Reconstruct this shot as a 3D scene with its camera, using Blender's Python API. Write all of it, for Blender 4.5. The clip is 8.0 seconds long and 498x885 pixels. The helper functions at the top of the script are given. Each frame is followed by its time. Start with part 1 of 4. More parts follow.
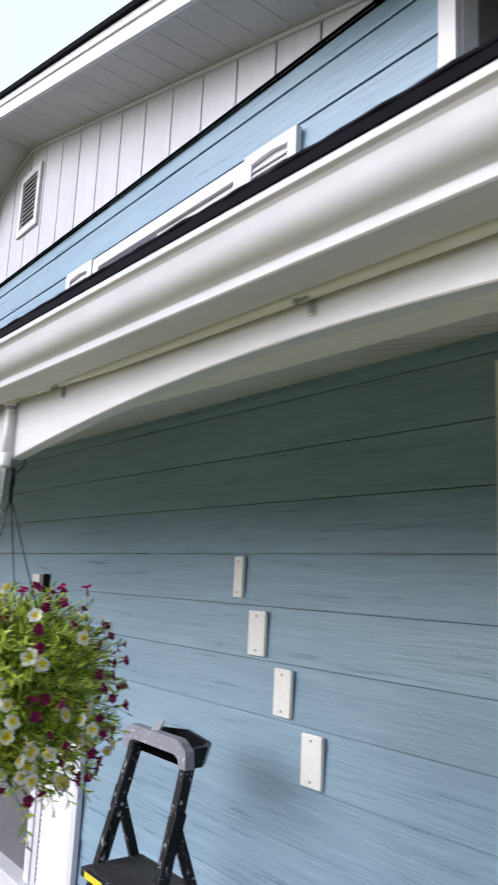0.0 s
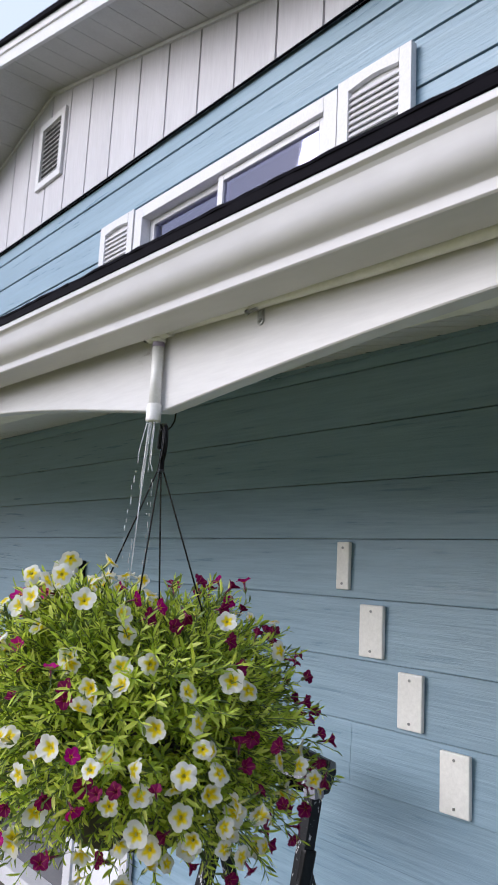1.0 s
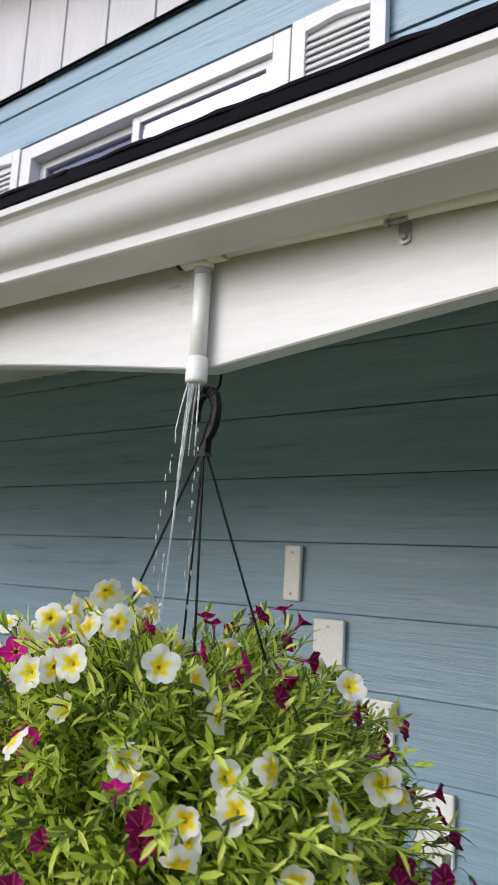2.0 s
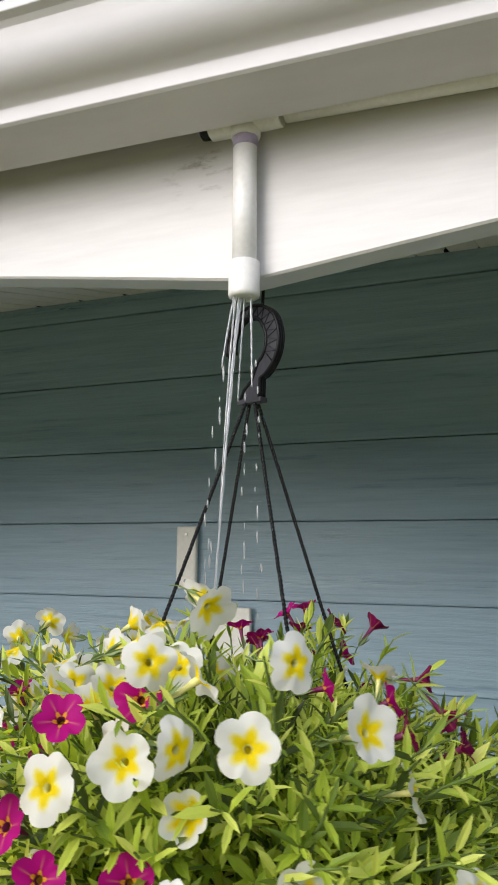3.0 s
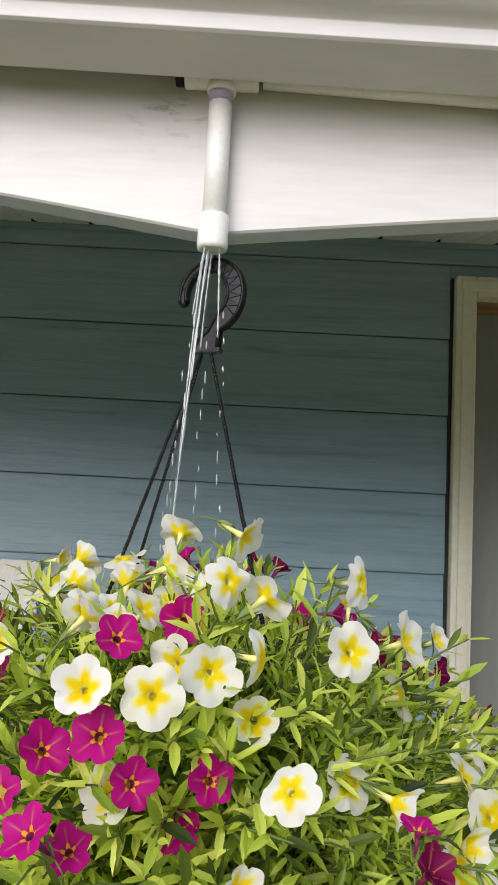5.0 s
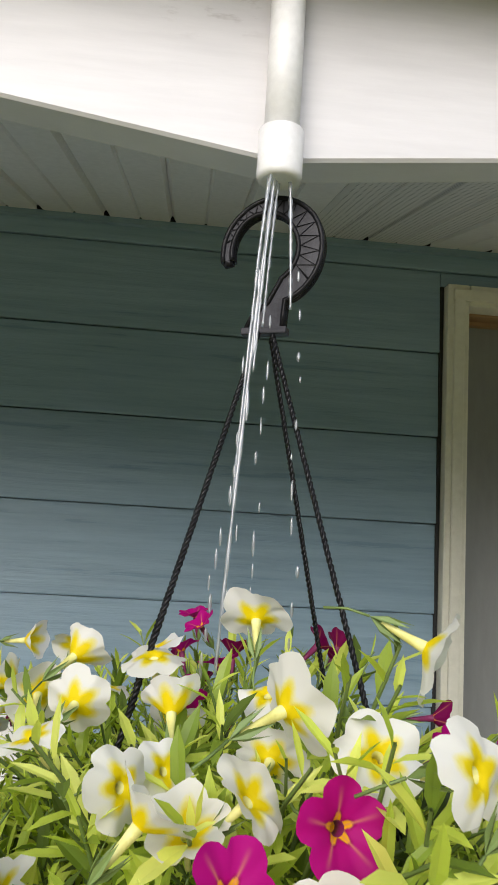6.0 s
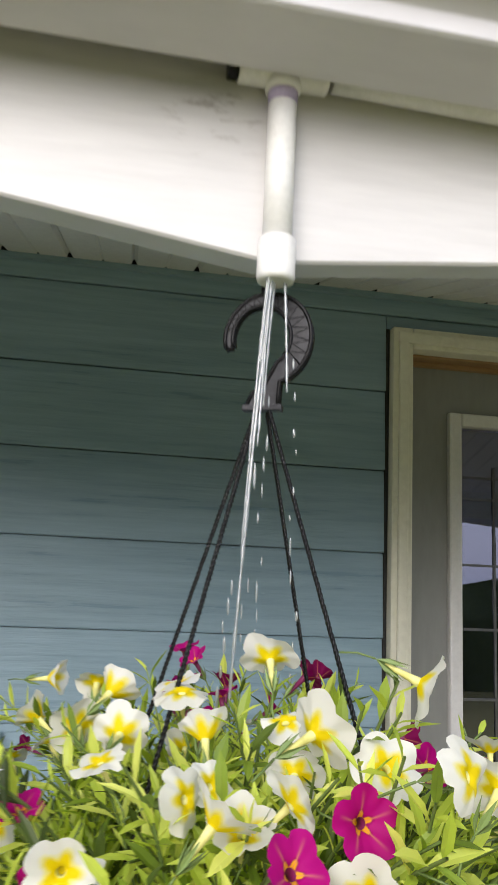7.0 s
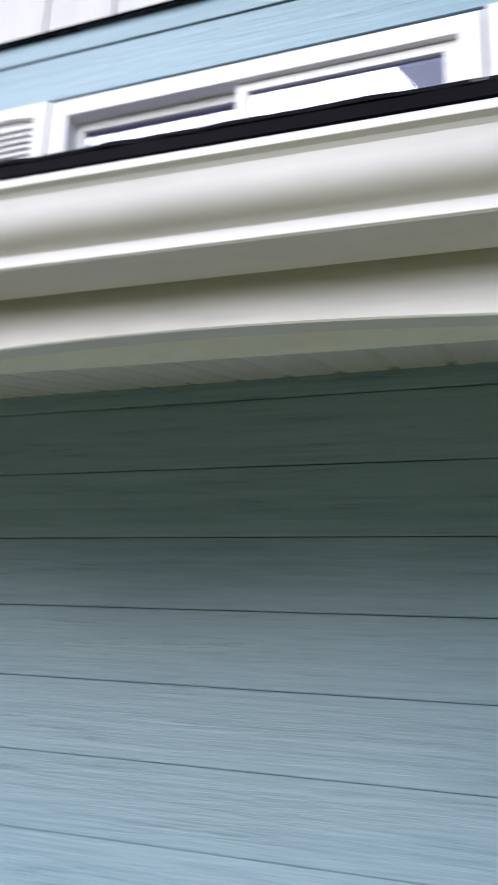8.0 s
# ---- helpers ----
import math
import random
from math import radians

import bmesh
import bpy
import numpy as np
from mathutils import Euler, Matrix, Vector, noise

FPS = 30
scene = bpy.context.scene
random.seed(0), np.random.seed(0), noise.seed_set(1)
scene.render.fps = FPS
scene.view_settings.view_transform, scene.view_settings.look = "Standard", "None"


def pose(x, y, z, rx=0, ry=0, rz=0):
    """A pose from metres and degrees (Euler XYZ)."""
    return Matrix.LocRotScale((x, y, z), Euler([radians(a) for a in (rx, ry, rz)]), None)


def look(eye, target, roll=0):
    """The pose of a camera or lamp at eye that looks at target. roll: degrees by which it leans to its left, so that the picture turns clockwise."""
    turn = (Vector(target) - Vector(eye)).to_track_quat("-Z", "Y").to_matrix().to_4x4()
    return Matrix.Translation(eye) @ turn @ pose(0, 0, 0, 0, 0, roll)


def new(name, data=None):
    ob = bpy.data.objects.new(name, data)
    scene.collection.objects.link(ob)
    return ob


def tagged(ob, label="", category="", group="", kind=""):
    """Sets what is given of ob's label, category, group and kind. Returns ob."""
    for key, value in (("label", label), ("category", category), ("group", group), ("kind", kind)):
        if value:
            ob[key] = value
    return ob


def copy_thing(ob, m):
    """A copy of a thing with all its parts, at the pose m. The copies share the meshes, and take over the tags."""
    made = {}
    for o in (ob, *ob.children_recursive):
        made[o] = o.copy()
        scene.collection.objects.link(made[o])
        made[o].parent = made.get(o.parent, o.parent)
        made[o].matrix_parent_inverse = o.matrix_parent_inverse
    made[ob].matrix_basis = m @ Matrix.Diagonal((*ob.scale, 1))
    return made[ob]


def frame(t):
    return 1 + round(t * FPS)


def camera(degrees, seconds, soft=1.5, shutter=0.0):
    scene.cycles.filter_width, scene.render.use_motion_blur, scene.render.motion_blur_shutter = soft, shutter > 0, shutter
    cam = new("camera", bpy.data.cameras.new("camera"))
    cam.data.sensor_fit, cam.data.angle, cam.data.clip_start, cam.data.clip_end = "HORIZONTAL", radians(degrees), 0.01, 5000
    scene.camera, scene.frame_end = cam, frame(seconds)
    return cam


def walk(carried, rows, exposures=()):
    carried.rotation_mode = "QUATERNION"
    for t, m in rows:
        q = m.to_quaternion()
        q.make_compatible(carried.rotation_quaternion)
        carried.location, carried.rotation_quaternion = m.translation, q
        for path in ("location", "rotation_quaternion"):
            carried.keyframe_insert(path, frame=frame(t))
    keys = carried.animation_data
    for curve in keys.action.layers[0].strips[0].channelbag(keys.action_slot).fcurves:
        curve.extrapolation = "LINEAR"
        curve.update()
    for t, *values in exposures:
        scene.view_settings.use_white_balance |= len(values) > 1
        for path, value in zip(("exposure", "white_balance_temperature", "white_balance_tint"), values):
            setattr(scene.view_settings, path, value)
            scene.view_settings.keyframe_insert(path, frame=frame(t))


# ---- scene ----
cam = camera(36.5, 8.0, soft=1.5, shutter=0.3)
PATH = [
    (0, (0.786, 1.142, 1.568), (1.995, 2.693, 1.93), 2.7),
    (0.5, (0.689, 1.48, 1.567), (1.87, 3.053, 1.927), 3.2),
    (1, (0.701, 1.773, 1.56), (1.971, 3.282, 1.888), 2.9),
    (1.2, (0.716, 1.898, 1.574), (2.037, 3.364, 1.898), 3.1),
    (2.3, (0.761, 2.43, 1.589), (2.429, 3.483, 1.918), 2.4),
    (2.7, (0.807, 2.579, 1.572), (2.579, 3.451, 1.887), 1.1),
    (3, (0.846, 2.673, 1.591), (2.689, 3.392, 1.887), 0.4),
    (3.5, (0.837, 2.736, 1.582), (2.763, 3.204, 1.851), 0.7),
    (4, (0.779, 2.785, 1.584), (2.747, 3.053, 1.821), 1.7),
    (4.2, (0.758, 2.803, 1.586), (2.736, 3.004, 1.81), 2.0),
    (5.3, (0.807, 2.887, 1.561), (2.792, 2.846, 1.803), 3.2),
    (5.5, (0.875, 2.912, 1.567), (2.858, 2.831, 1.82), 3.2),
    (6, (1.004, 2.951, 1.59), (2.976, 2.778, 1.878), 3.3),
    (6.5, (1.014, 2.955, 1.589), (2.971, 2.7, 1.913), 3.1),
    (7, (0.93, 3.002, 1.604), (2.872, 2.676, 1.957), 2.6),
    (7.3, (0.829, 3.08, 1.622), (2.768, 2.802, 2.027), 2.5),
    (7.5, (0.765, 3.192, 1.608), (2.704, 3.076, 2.086), 3.0),
    (7.7, (0.751, 3.294, 1.629), (2.682, 3.496, 2.11), 3.4),
    (7.8, (0.745, 3.394, 1.619), (2.653, 3.739, 2.113), 3.3),
    (8, (0.717, 3.623, 1.595), (2.54, 4.267, 2.108), 2.5),
]
walk(cam, [(t, look(eye, target, roll)) for t, eye, target, roll in PATH],
     exposures=[(0.0, 0.42, 6120, 15), (1.2, 0.15, 6120, 14), (2.5, 0.22, 6550, 11), (3.2, 0.29, 6600, 11), (5.5, 0.27, 6600, 11), (7.0, 0.44, 6600, 11), (7.5, 0.18, 6450, 12), (8.0, 0.42, 6180, 11)])

# ---------------------------------------------------------------- light
SUN_ELEV, SUN_AZ = 25.0, 156.0      # degrees; azimuth counted from +x towards +y
world = bpy.data.worlds.new("overcast_sky")
scene.world = world
world.use_nodes = True
wn = world.node_tree.nodes
wl = world.node_tree.links
sky = wn.new("ShaderNodeTexSky")
sky.sky_type = "NISHITA"
sky.sun_disc = False
sky.sun_elevation = radians(SUN_ELEV)
sky.sun_rotation = radians(90 - SUN_AZ)
sky.air_density, sky.dust_density, sky.ozone_density = 1.0, 4.0, 1.0
wn["Background"].inputs[1].default_value = 0.132
veil = wn.new("ShaderNodeMix")        # even cloud cover in front of the clear sky
veil.data_type = "RGBA"
veil.inputs[0].default_value = 0.72
veil.inputs[7].default_value = (6.8, 7.6, 9.2, 1)
wl.new(sky.outputs[0], veil.inputs[6])
wl.new(veil.outputs[2], wn["Background"].inputs[0])
sun_data = bpy.data.lights.new("sun", "SUN")
sun_data.energy, sun_data.angle, sun_data.color = 2.0, radians(42), (1.0, 0.975, 0.95)
sun = new("sun", sun_data)
_d = Vector((math.cos(radians(SUN_AZ)) * math.cos(radians(SUN_ELEV)), math.sin(radians(SUN_AZ)) * math.cos(radians(SUN_ELEV)), math.sin(radians(SUN_ELEV))))
sun.matrix_world = look(_d * 30, (0, 0, 0))

# ---------------------------------------------------------------- materials


def shader(name):
    m = bpy.data.materials.new(name)
    m.use_nodes = True
    return m, m.node_tree.nodes, m.node_tree.links, m.node_tree.nodes["Principled BSDF"]


def noise_node(n, l, scale, detail=4, stretch=(1, 1, 1), rough=0.6):
    tc = n.new("ShaderNodeTexCoord")
    mp = n.new("ShaderNodeMapping")
    mp.inputs["Scale"].default_value = stretch
    tx = n.new("ShaderNodeTexNoise")
    tx.inputs["Scale"].default_value = scale
    tx.inputs["Detail"].default_value = detail
    tx.inputs["Roughness"].default_value = rough
    l.new(tc.outputs["Object"], mp.inputs[0])
    l.new(mp.outputs[0], tx.inputs[0])
    return tx.outputs[0]


def ramp(n, l, fac, stops):
    r = n.new("ShaderNodeValToRGB")
    e = r.color_ramp.elements
    while len(e) < len(stops):
        e.new(0.5)
    for k, (p, c) in zip(e, stops):
        k.position, k.color = p, (*c, 1)
    l.new(fac, r.inputs[0])
    return r.outputs[0]


def mixc(n, l, fac, a, b, mode="MIX"):
    m = n.new("ShaderNodeMix")
    m.data_type, m.blend_type = "RGBA", mode
    for s, v in ((m.inputs[0], fac), (m.inputs[6], a), (m.inputs[7], b)):
        if hasattr(v, "links"):
            l.new(v, s)
        elif isinstance(v, (int, float)):
            s.default_value = v
        else:
            s.default_value = (*v, 1)
    return m.outputs[2]


def bump(n, l, bsdf, height, strength, dist=0.002):
    b = n.new("ShaderNodeBump")
    b.inputs["Strength"].default_value = strength
    b.inputs["Distance"].default_value = dist
    l.new(height, b.inputs["Height"])
    l.new(b.outputs[0], bsdf.inputs["Normal"])


def surface(name, c0, c1, rough=0.5, big=3.0, fine=60.0, stretch=(1, 1, 1), bumps=0.2, metal=0.0, dirt=None, dirt_amt=0.25, spread=0.0, dirt_at=0.54, spec=0.5):
    """Two-scale colour variation with fine relief."""
    m, n, l, b = shader(name)
    f1 = noise_node(n, l, big, 5, stretch)
    f2 = noise_node(n, l, fine, 4, stretch)
    col = ramp(n, l, f1, [(0.3, c0), (0.7, c1)])
    col = mixc(n, l, 0.25, col, ramp(n, l, f2, [(0.3, tuple(v * 0.8 for v in c0)), (0.7, tuple(min(1, v * 1.12) for v in c1))]))
    if dirt:
        f3 = noise_node(n, l, big * 2.3, 8, stretch, 0.75)
        k = ramp(n, l, f3, [(dirt_at, (0, 0, 0)), (dirt_at + 0.2, (dirt_amt,) * 3)])
        col = mixc(n, l, k, col, dirt)
    if spread:
        oi = n.new("ShaderNodeObjectInfo")
        k = ramp(n, l, oi.outputs["Random"], [(0, (1 - spread,) * 3), (1, (1 + spread,) * 3)])
        col = mixc(n, l, 1.0, col, k, "MULTIPLY")
    l.new(col, b.inputs["Base Color"])
    b.inputs["Roughness"].default_value = rough
    b.inputs["Metallic"].default_value = metal
    b.inputs["Specular IOR Level"].default_value = spec
    if bumps:
        bump(n, l, b, f2, bumps)
    return m


def siding_material():
    """Blue-grey satin paint on embossed wood-grain lap boards."""
    m, n, l, b = shader("blue_siding_paint")
    fine = noise_node(n, l, 5.0, 5, (1, 1.0, 21), 0.6)
    streak = noise_node(n, l, 4.0, 5, (1, 0.42, 8.5), 0.62)
    grain = mixc(n, l, 0.6, fine, streak)
    broad = noise_node(n, l, 1.1, 3, (1, 0.8, 4))
    col = ramp(n, l, broad, [(0.3, (0.216, 0.330, 0.428)), (0.7, (0.266, 0.392, 0.496))])
    col = mixc(n, l, 0.5, col, ramp(n, l, grain, [(0.36, (0.157, 0.25, 0.318)), (0.64, (0.318, 0.445, 0.545))]))
    oi = n.new("ShaderNodeObjectInfo")
    col = mixc(n, l, 1.0, col, ramp(n, l, oi.outputs["Random"], [(0, (0.94,) * 3), (1, (1.05,) * 3)]), "MULTIPLY")
    l.new(col, b.inputs["Base Color"])
    l.new(ramp(n, l, grain, [(0.38, (0.26,) * 3), (0.62, (0.52,) * 3)]), b.inputs["Roughness"])
    bump(n, l, b, grain, 0.8, 0.005)
    return m


def glass_material(name, tint=(1, 1, 1), rough=0.02, ior=1.9):
    m, n, l, b = shader(name)
    tr = n.new("ShaderNodeBsdfTransparent")
    tr.inputs[0].default_value = (*tint, 1)
    gl = n.new("ShaderNodeBsdfGlossy")
    gl.inputs["Roughness"].default_value = rough
    gl.inputs[0].default_value = (0.72, 0.72, 0.92, 1)
    fr = n.new("ShaderNodeFresnel")
    fr.inputs[0].default_value = ior
    mx = n.new("ShaderNodeMixShader")
    l.new(fr.outputs[0], mx.inputs[0])
    l.new(tr.outputs[0], mx.inputs[1])
    l.new(gl.outputs[0], mx.inputs[2])
    l.new(mx.outputs[0], n["Material Output"].inputs[0])
    return m


def water_material():
    m, n, l, b = shader("water")
    tr = n.new("ShaderNodeBsdfTransparent")
    gl = n.new("ShaderNodeBsdfGlossy")
    gl.inputs["Roughness"].default_value = 0.3
    ref = n.new("ShaderNodeBsdfTranslucent")
    ref.inputs[0].default_value = (0.85, 0.9, 0.95, 1)
    a = n.new("ShaderNodeMixShader")
    l.new(gl.outputs[0], a.inputs[1])
    l.new(ref.outputs[0], a.inputs[2])
    mx = n.new("ShaderNodeMixShader")
    mx.inputs[0].default_value = 0.42
    l.new(tr.outputs[0], mx.inputs[1])
    l.new(a.outputs[0], mx.inputs[2])
    l.new(mx.outputs[0], n["Material Output"].inputs[0])
    return m


def vent_material():
    """Vinyl soffit with rows of punched holes."""
    m, n, l, b = shader("perforated_soffit")
    tc = n.new("ShaderNodeTexCoord")
    vo = n.new("ShaderNodeTexVoronoi")
    vo.voronoi_dimensions = "2D"
    vo.inputs["Scale"].default_value = 105
    vo.inputs["Randomness"].default_value = 0.0
    l.new(tc.outputs["Object"], vo.inputs["Vector"])
    l.new(ramp(n, l, vo.outputs["Distance"], [(0.14, (0.22, 0.215, 0.20)), (0.24, (0.74, 0.73, 0.70))]), b.inputs["Base Color"])
    b.inputs["Roughness"].default_value = 0.45
    return m


def leaf_material():
    m, n, l, b = shader("leaf_green")
    geo = n.new("ShaderNodeNewGeometry")
    col = ramp(n, l, geo.outputs["Random Per Island"], [(0.0, (0.03, 0.05, 0.01)), (0.22, (0.20, 0.29, 0.035)), (0.52, (0.50, 0.61, 0.075)), (1.0, (0.76, 0.79, 0.20))])
    l.new(col, b.inputs["Base Color"])
    b.inputs["Roughness"].default_value = 0.45
    tl = n.new("ShaderNodeBsdfTranslucent")
    l.new(mixc(n, l, 1.0, col, (1.45, 1.5, 0.65), "MULTIPLY"), tl.inputs[0])
    mx = n.new("ShaderNodeMixShader")
    mx.inputs[0].default_value = 0.42
    l.new(b.outputs[0], mx.inputs[1])
    l.new(tl.outputs[0], mx.inputs[2])
    l.new(mx.outputs[0], n["Material Output"].inputs[0])
    return m


def petal_material(name, rim, mid, heart, heart_r, star, vein):
    """Petal pigment by distance from the throat, with a five-pointed star."""
    m, n, l, b = shader(name)
    tc = n.new("ShaderNodeTexCoord")
    sp = n.new("ShaderNodeSeparateXYZ")
    l.new(tc.outputs["Object"], sp.inputs[0])

    def mth(op, a, c=None):
        k = n.new("ShaderNodeMath")
        k.operation = op
        for s, v in zip(k.inputs, (a, c)):
            if v is None:
                continue
            if hasattr(v, "links"):
                l.new(v, s)
            else:
                s.default_value = v
        return k.outputs[0]
    x, y = sp.outputs[0], sp.outputs[1]
    r = mth("SQRT", mth("ADD", mth("MULTIPLY", x, x), mth("MULTIPLY", y, y)))
    th = mth("ARCTAN2", y, x)
    ray = mth("COSINE", mth("MULTIPLY", th, 5.0))
    nz = noise_node(n, l, 500, 3)
    rr = mth("SUBTRACT", mth("ADD", r, mth("MULTIPLY", mth("SUBTRACT", nz, 0.5), 0.002)), mth("MULTIPLY", ray, star))
    k = ramp(n, l, mth("DIVIDE", rr, heart_r * 2), [(0.35, heart), (0.46, mid), (0.60, rim)])
    if vein:
        sharp = mth("POWER", mth("ABSOLUTE", mth("COSINE", mth("MULTIPLY", th, 2.5))), 70.0)
        fade = mth("SUBTRACT", 1.0, mth("MULTIPLY", r, 78.0))
        k = mixc(n, l, mth("MULTIPLY", sharp, mth("MAXIMUM", fade, 0.0)), k, (0.75, 0.28, 0.14))
    oi = n.new("ShaderNodeObjectInfo")
    k = mixc(n, l, 1.0, k, ramp(n, l, oi.outputs["Random"], [(0, (0.88, 0.88, 0.82)), (1, (1.0, 1.0, 1.0))]), "MULTIPLY")
    l.new(k, b.inputs["Base Color"])
    b.inputs["Roughness"].default_value = 0.6
    b.inputs["Specular IOR Level"].default_value = 0.2
    tl = n.new("ShaderNodeBsdfTranslucent")
    l.new(k, tl.inputs[0])
    mx = n.new("ShaderNodeMixShader")
    mx.inputs[0].default_value = 0.34
    l.new(b.outputs[0], mx.inputs[1])
    l.new(tl.outputs[0], mx.inputs[2])
    l.new(mx.outputs[0], n["Material Output"].inputs[0])
    return m


SIDING = siding_material()
WHITE = surface("white_paint", (0.66, 0.655, 0.68), (0.72, 0.715, 0.74), 0.42, 4, 90, bumps=0.05, dirt=(0.45, 0.43, 0.36), dirt_amt=0.12)
BEAM_WHITE = surface("beam_paint", (0.61, 0.60, 0.61), (0.67, 0.66, 0.67), 0.42, 3, 40, (1, 0.3, 3), bumps=0.04, dirt=(0.40, 0.40, 0.33), dirt_amt=0.06)
BAR_WHITE = surface("bar_paint", (0.80, 0.79, 0.76), (0.86, 0.85, 0.82), 0.45, 12, 90, bumps=0.15, dirt=(0.5, 0.48, 0.42), dirt_amt=0.2)


def stained(m, spot, reach, colour):
    """Grimy specks round one spot of a painted surface."""
    n, l = m.node_tree.nodes, m.node_tree.links
    b = n["Principled BSDF"]
    old = b.inputs["Base Color"].links[0].from_socket
    tc = n.new("ShaderNodeTexCoord")
    d = n.new("ShaderNodeVectorMath")
    d.operation = "DISTANCE"
    l.new(tc.outputs["Object"], d.inputs[0])
    d.inputs[1].default_value = spot
    near = ramp(n, l, d.outputs["Value"], [(reach * 0.15, (1, 1, 1)), (reach, (0, 0, 0))])
    speck = ramp(n, l, noise_node(n, l, 70, 5, (1, 0.5, 1.6), 0.7), [(0.54, (0, 0, 0)), (0.68, (0.5,) * 3)])
    l.new(mixc(n, l, mixc(n, l, 1.0, near, speck, "MULTIPLY"), old, colour), b.inputs["Base Color"])


def specked(m, colour, size, amount):
    """Small drops and smears of paint."""
    n, l = m.node_tree.nodes, m.node_tree.links
    b = n["Principled BSDF"]
    old = b.inputs["Base Color"].links[0].from_socket
    f = ramp(n, l, noise_node(n, l, size, 4, (1, 1, 0.6), 0.75), [(amount, (0, 0, 0)), (amount + 0.04, (0.9,) * 3)])
    l.new(mixc(n, l, f, old, colour), b.inputs["Base Color"])


stained(BEAM_WHITE, (1.44, 2.950, 1.953), 0.055, (0.13, 0.09, 0.07))
CREAM = surface("cream_trim_paint", (0.72, 0.705, 0.60), (0.79, 0.775, 0.68), 0.5, 6, 60, bumps=0.15, dirt=(0.35, 0.32, 0.24), dirt_amt=0.3)
GUTTER = surface("gutter_enamel", (0.62, 0.61, 0.64), (0.67, 0.66, 0.69), 0.45, 2, 30, (1, 0.3, 1), bumps=0.03, dirt=(0.42, 0.42, 0.38), dirt_amt=0.10)
# darker copy of the soffit vinyl, with the overhang's shade in its colour
GABLE_SOFFIT = surface("shaded_soffit_vinyl", (0.46, 0.455, 0.46), (0.54, 0.535, 0.54), 0.5, 3, 80, bumps=0.08, dirt=(0.3, 0.29, 0.27), dirt_amt=0.2)
SOFFIT = surface("soffit_vinyl", (0.74, 0.73, 0.70), (0.80, 0.79, 0.76), 0.45, 3, 80, bumps=0.08, dirt=(0.4, 0.38, 0.33), dirt_amt=0.15)
PANEL = surface("gable_panel_paint", (0.52, 0.51, 0.55), (0.60, 0.59, 0.63), 0.55, 2, 25, (1, 3, 0.3), bumps=0.2, spread=0.03)
PVC = surface("white_pvc", (0.76, 0.755, 0.745), (0.81, 0.805, 0.795), 0.32, 20, 200, bumps=0.03, dirt=(0.5, 0.47, 0.4), dirt_amt=0.2)
PRIMER = surface("purple_primer", (0.30, 0.24, 0.42), (0.48, 0.42, 0.58), 0.4, 60, 300, bumps=0.0)
SHINGLE = surface("asphalt_shingle", (0.006, 0.0055, 0.008), (0.018, 0.017, 0.021), 0.95, 20, 400, bumps=0.8, spread=0.2, spec=0.02)
BLACK = surface("black_drip_edge", (0.004, 0.0035, 0.006), (0.007, 0.006, 0.009), 0.6, 10, 80, bumps=0.1, spec=0.03)
PLASTIC = surface("black_plastic", (0.008, 0.008, 0.009), (0.015, 0.015, 0.017), 0.2, 60, 600, bumps=0.15, spec=0.12)
RIB = surface("worn_grey_plastic", (0.022, 0.022, 0.026), (0.05, 0.05, 0.058), 0.4, 80, 500, bumps=0.2, spec=0.2)
STRAND = surface("black_wire_plastic", (0.006, 0.006, 0.007), (0.010, 0.010, 0.011), 0.2, 60, 600, bumps=0.2, spec=0.22)
POT = surface("pot_plastic", (0.03, 0.028, 0.025), (0.05, 0.045, 0.04), 0.5, 20, 100)
STEEL = surface("galvanised_steel", (0.24, 0.245, 0.245), (0.42, 0.42, 0.42), 0.36, 60, 300, metal=0.85)
DOOR_GREY = surface("grey_door_paint", (0.23, 0.235, 0.235), (0.27, 0.275, 0.275), 0.42, 3, 50, (1, 1, 0.3), bumps=0.06)
WOOD = surface("bare_wood", (0.30, 0.17, 0.08), (0.40, 0.25, 0.13), 0.6, 8, 60, (6, 0.6, 6), bumps=0.2)
# near-black base: the lack of light in hollow places is in the colour
DARK = surface("unlit_dark", (0.02, 0.02, 0.022), (0.035, 0.034, 0.035), 0.8, 3, 20)
# the recess's shade is put into this dark grey
SHADE_GREY = surface("recess_shade_grey", (0.16, 0.155, 0.15), (0.2, 0.195, 0.19), 0.7, 1.5, 20, bumps=0.1)
LEAD = surface("lead_came", (0.09, 0.09, 0.09), (0.16, 0.16, 0.16), 0.4, 40, 200, metal=0.7)
# for the added backdrop only, dark so that it sends little light back
BACKDROP_GREEN = surface("backdrop_green", (0.025, 0.04, 0.012), (0.055, 0.075, 0.022), 0.9, 1.2, 14, bumps=0.8)
CONCRETE = surface("porch_concrete", (0.12, 0.102, 0.078), (0.155, 0.133, 0.104), 0.8, 2, 60, bumps=0.3, dirt=(0.25, 0.22, 0.18))
GRASS = surface("lawn", (0.172, 0.162, 0.048), (0.215, 0.20, 0.068), 0.9, 0.8, 30, bumps=0.6)
LADDER_BLACK = surface("black_painted_steel", (0.012, 0.013, 0.015), (0.022, 0.022, 0.026), 0.3, 26, 160, bumps=0.1, dirt=(0.6, 0.6, 0.62), dirt_amt=0.9, dirt_at=0.62, spec=0.12)
LADDER_GREY = surface("grey_ladder_plastic", (0.22, 0.22, 0.27), (0.30, 0.30, 0.36), 0.45, 12, 90, bumps=0.1, dirt=(0.6, 0.6, 0.62), dirt_amt=0.4)
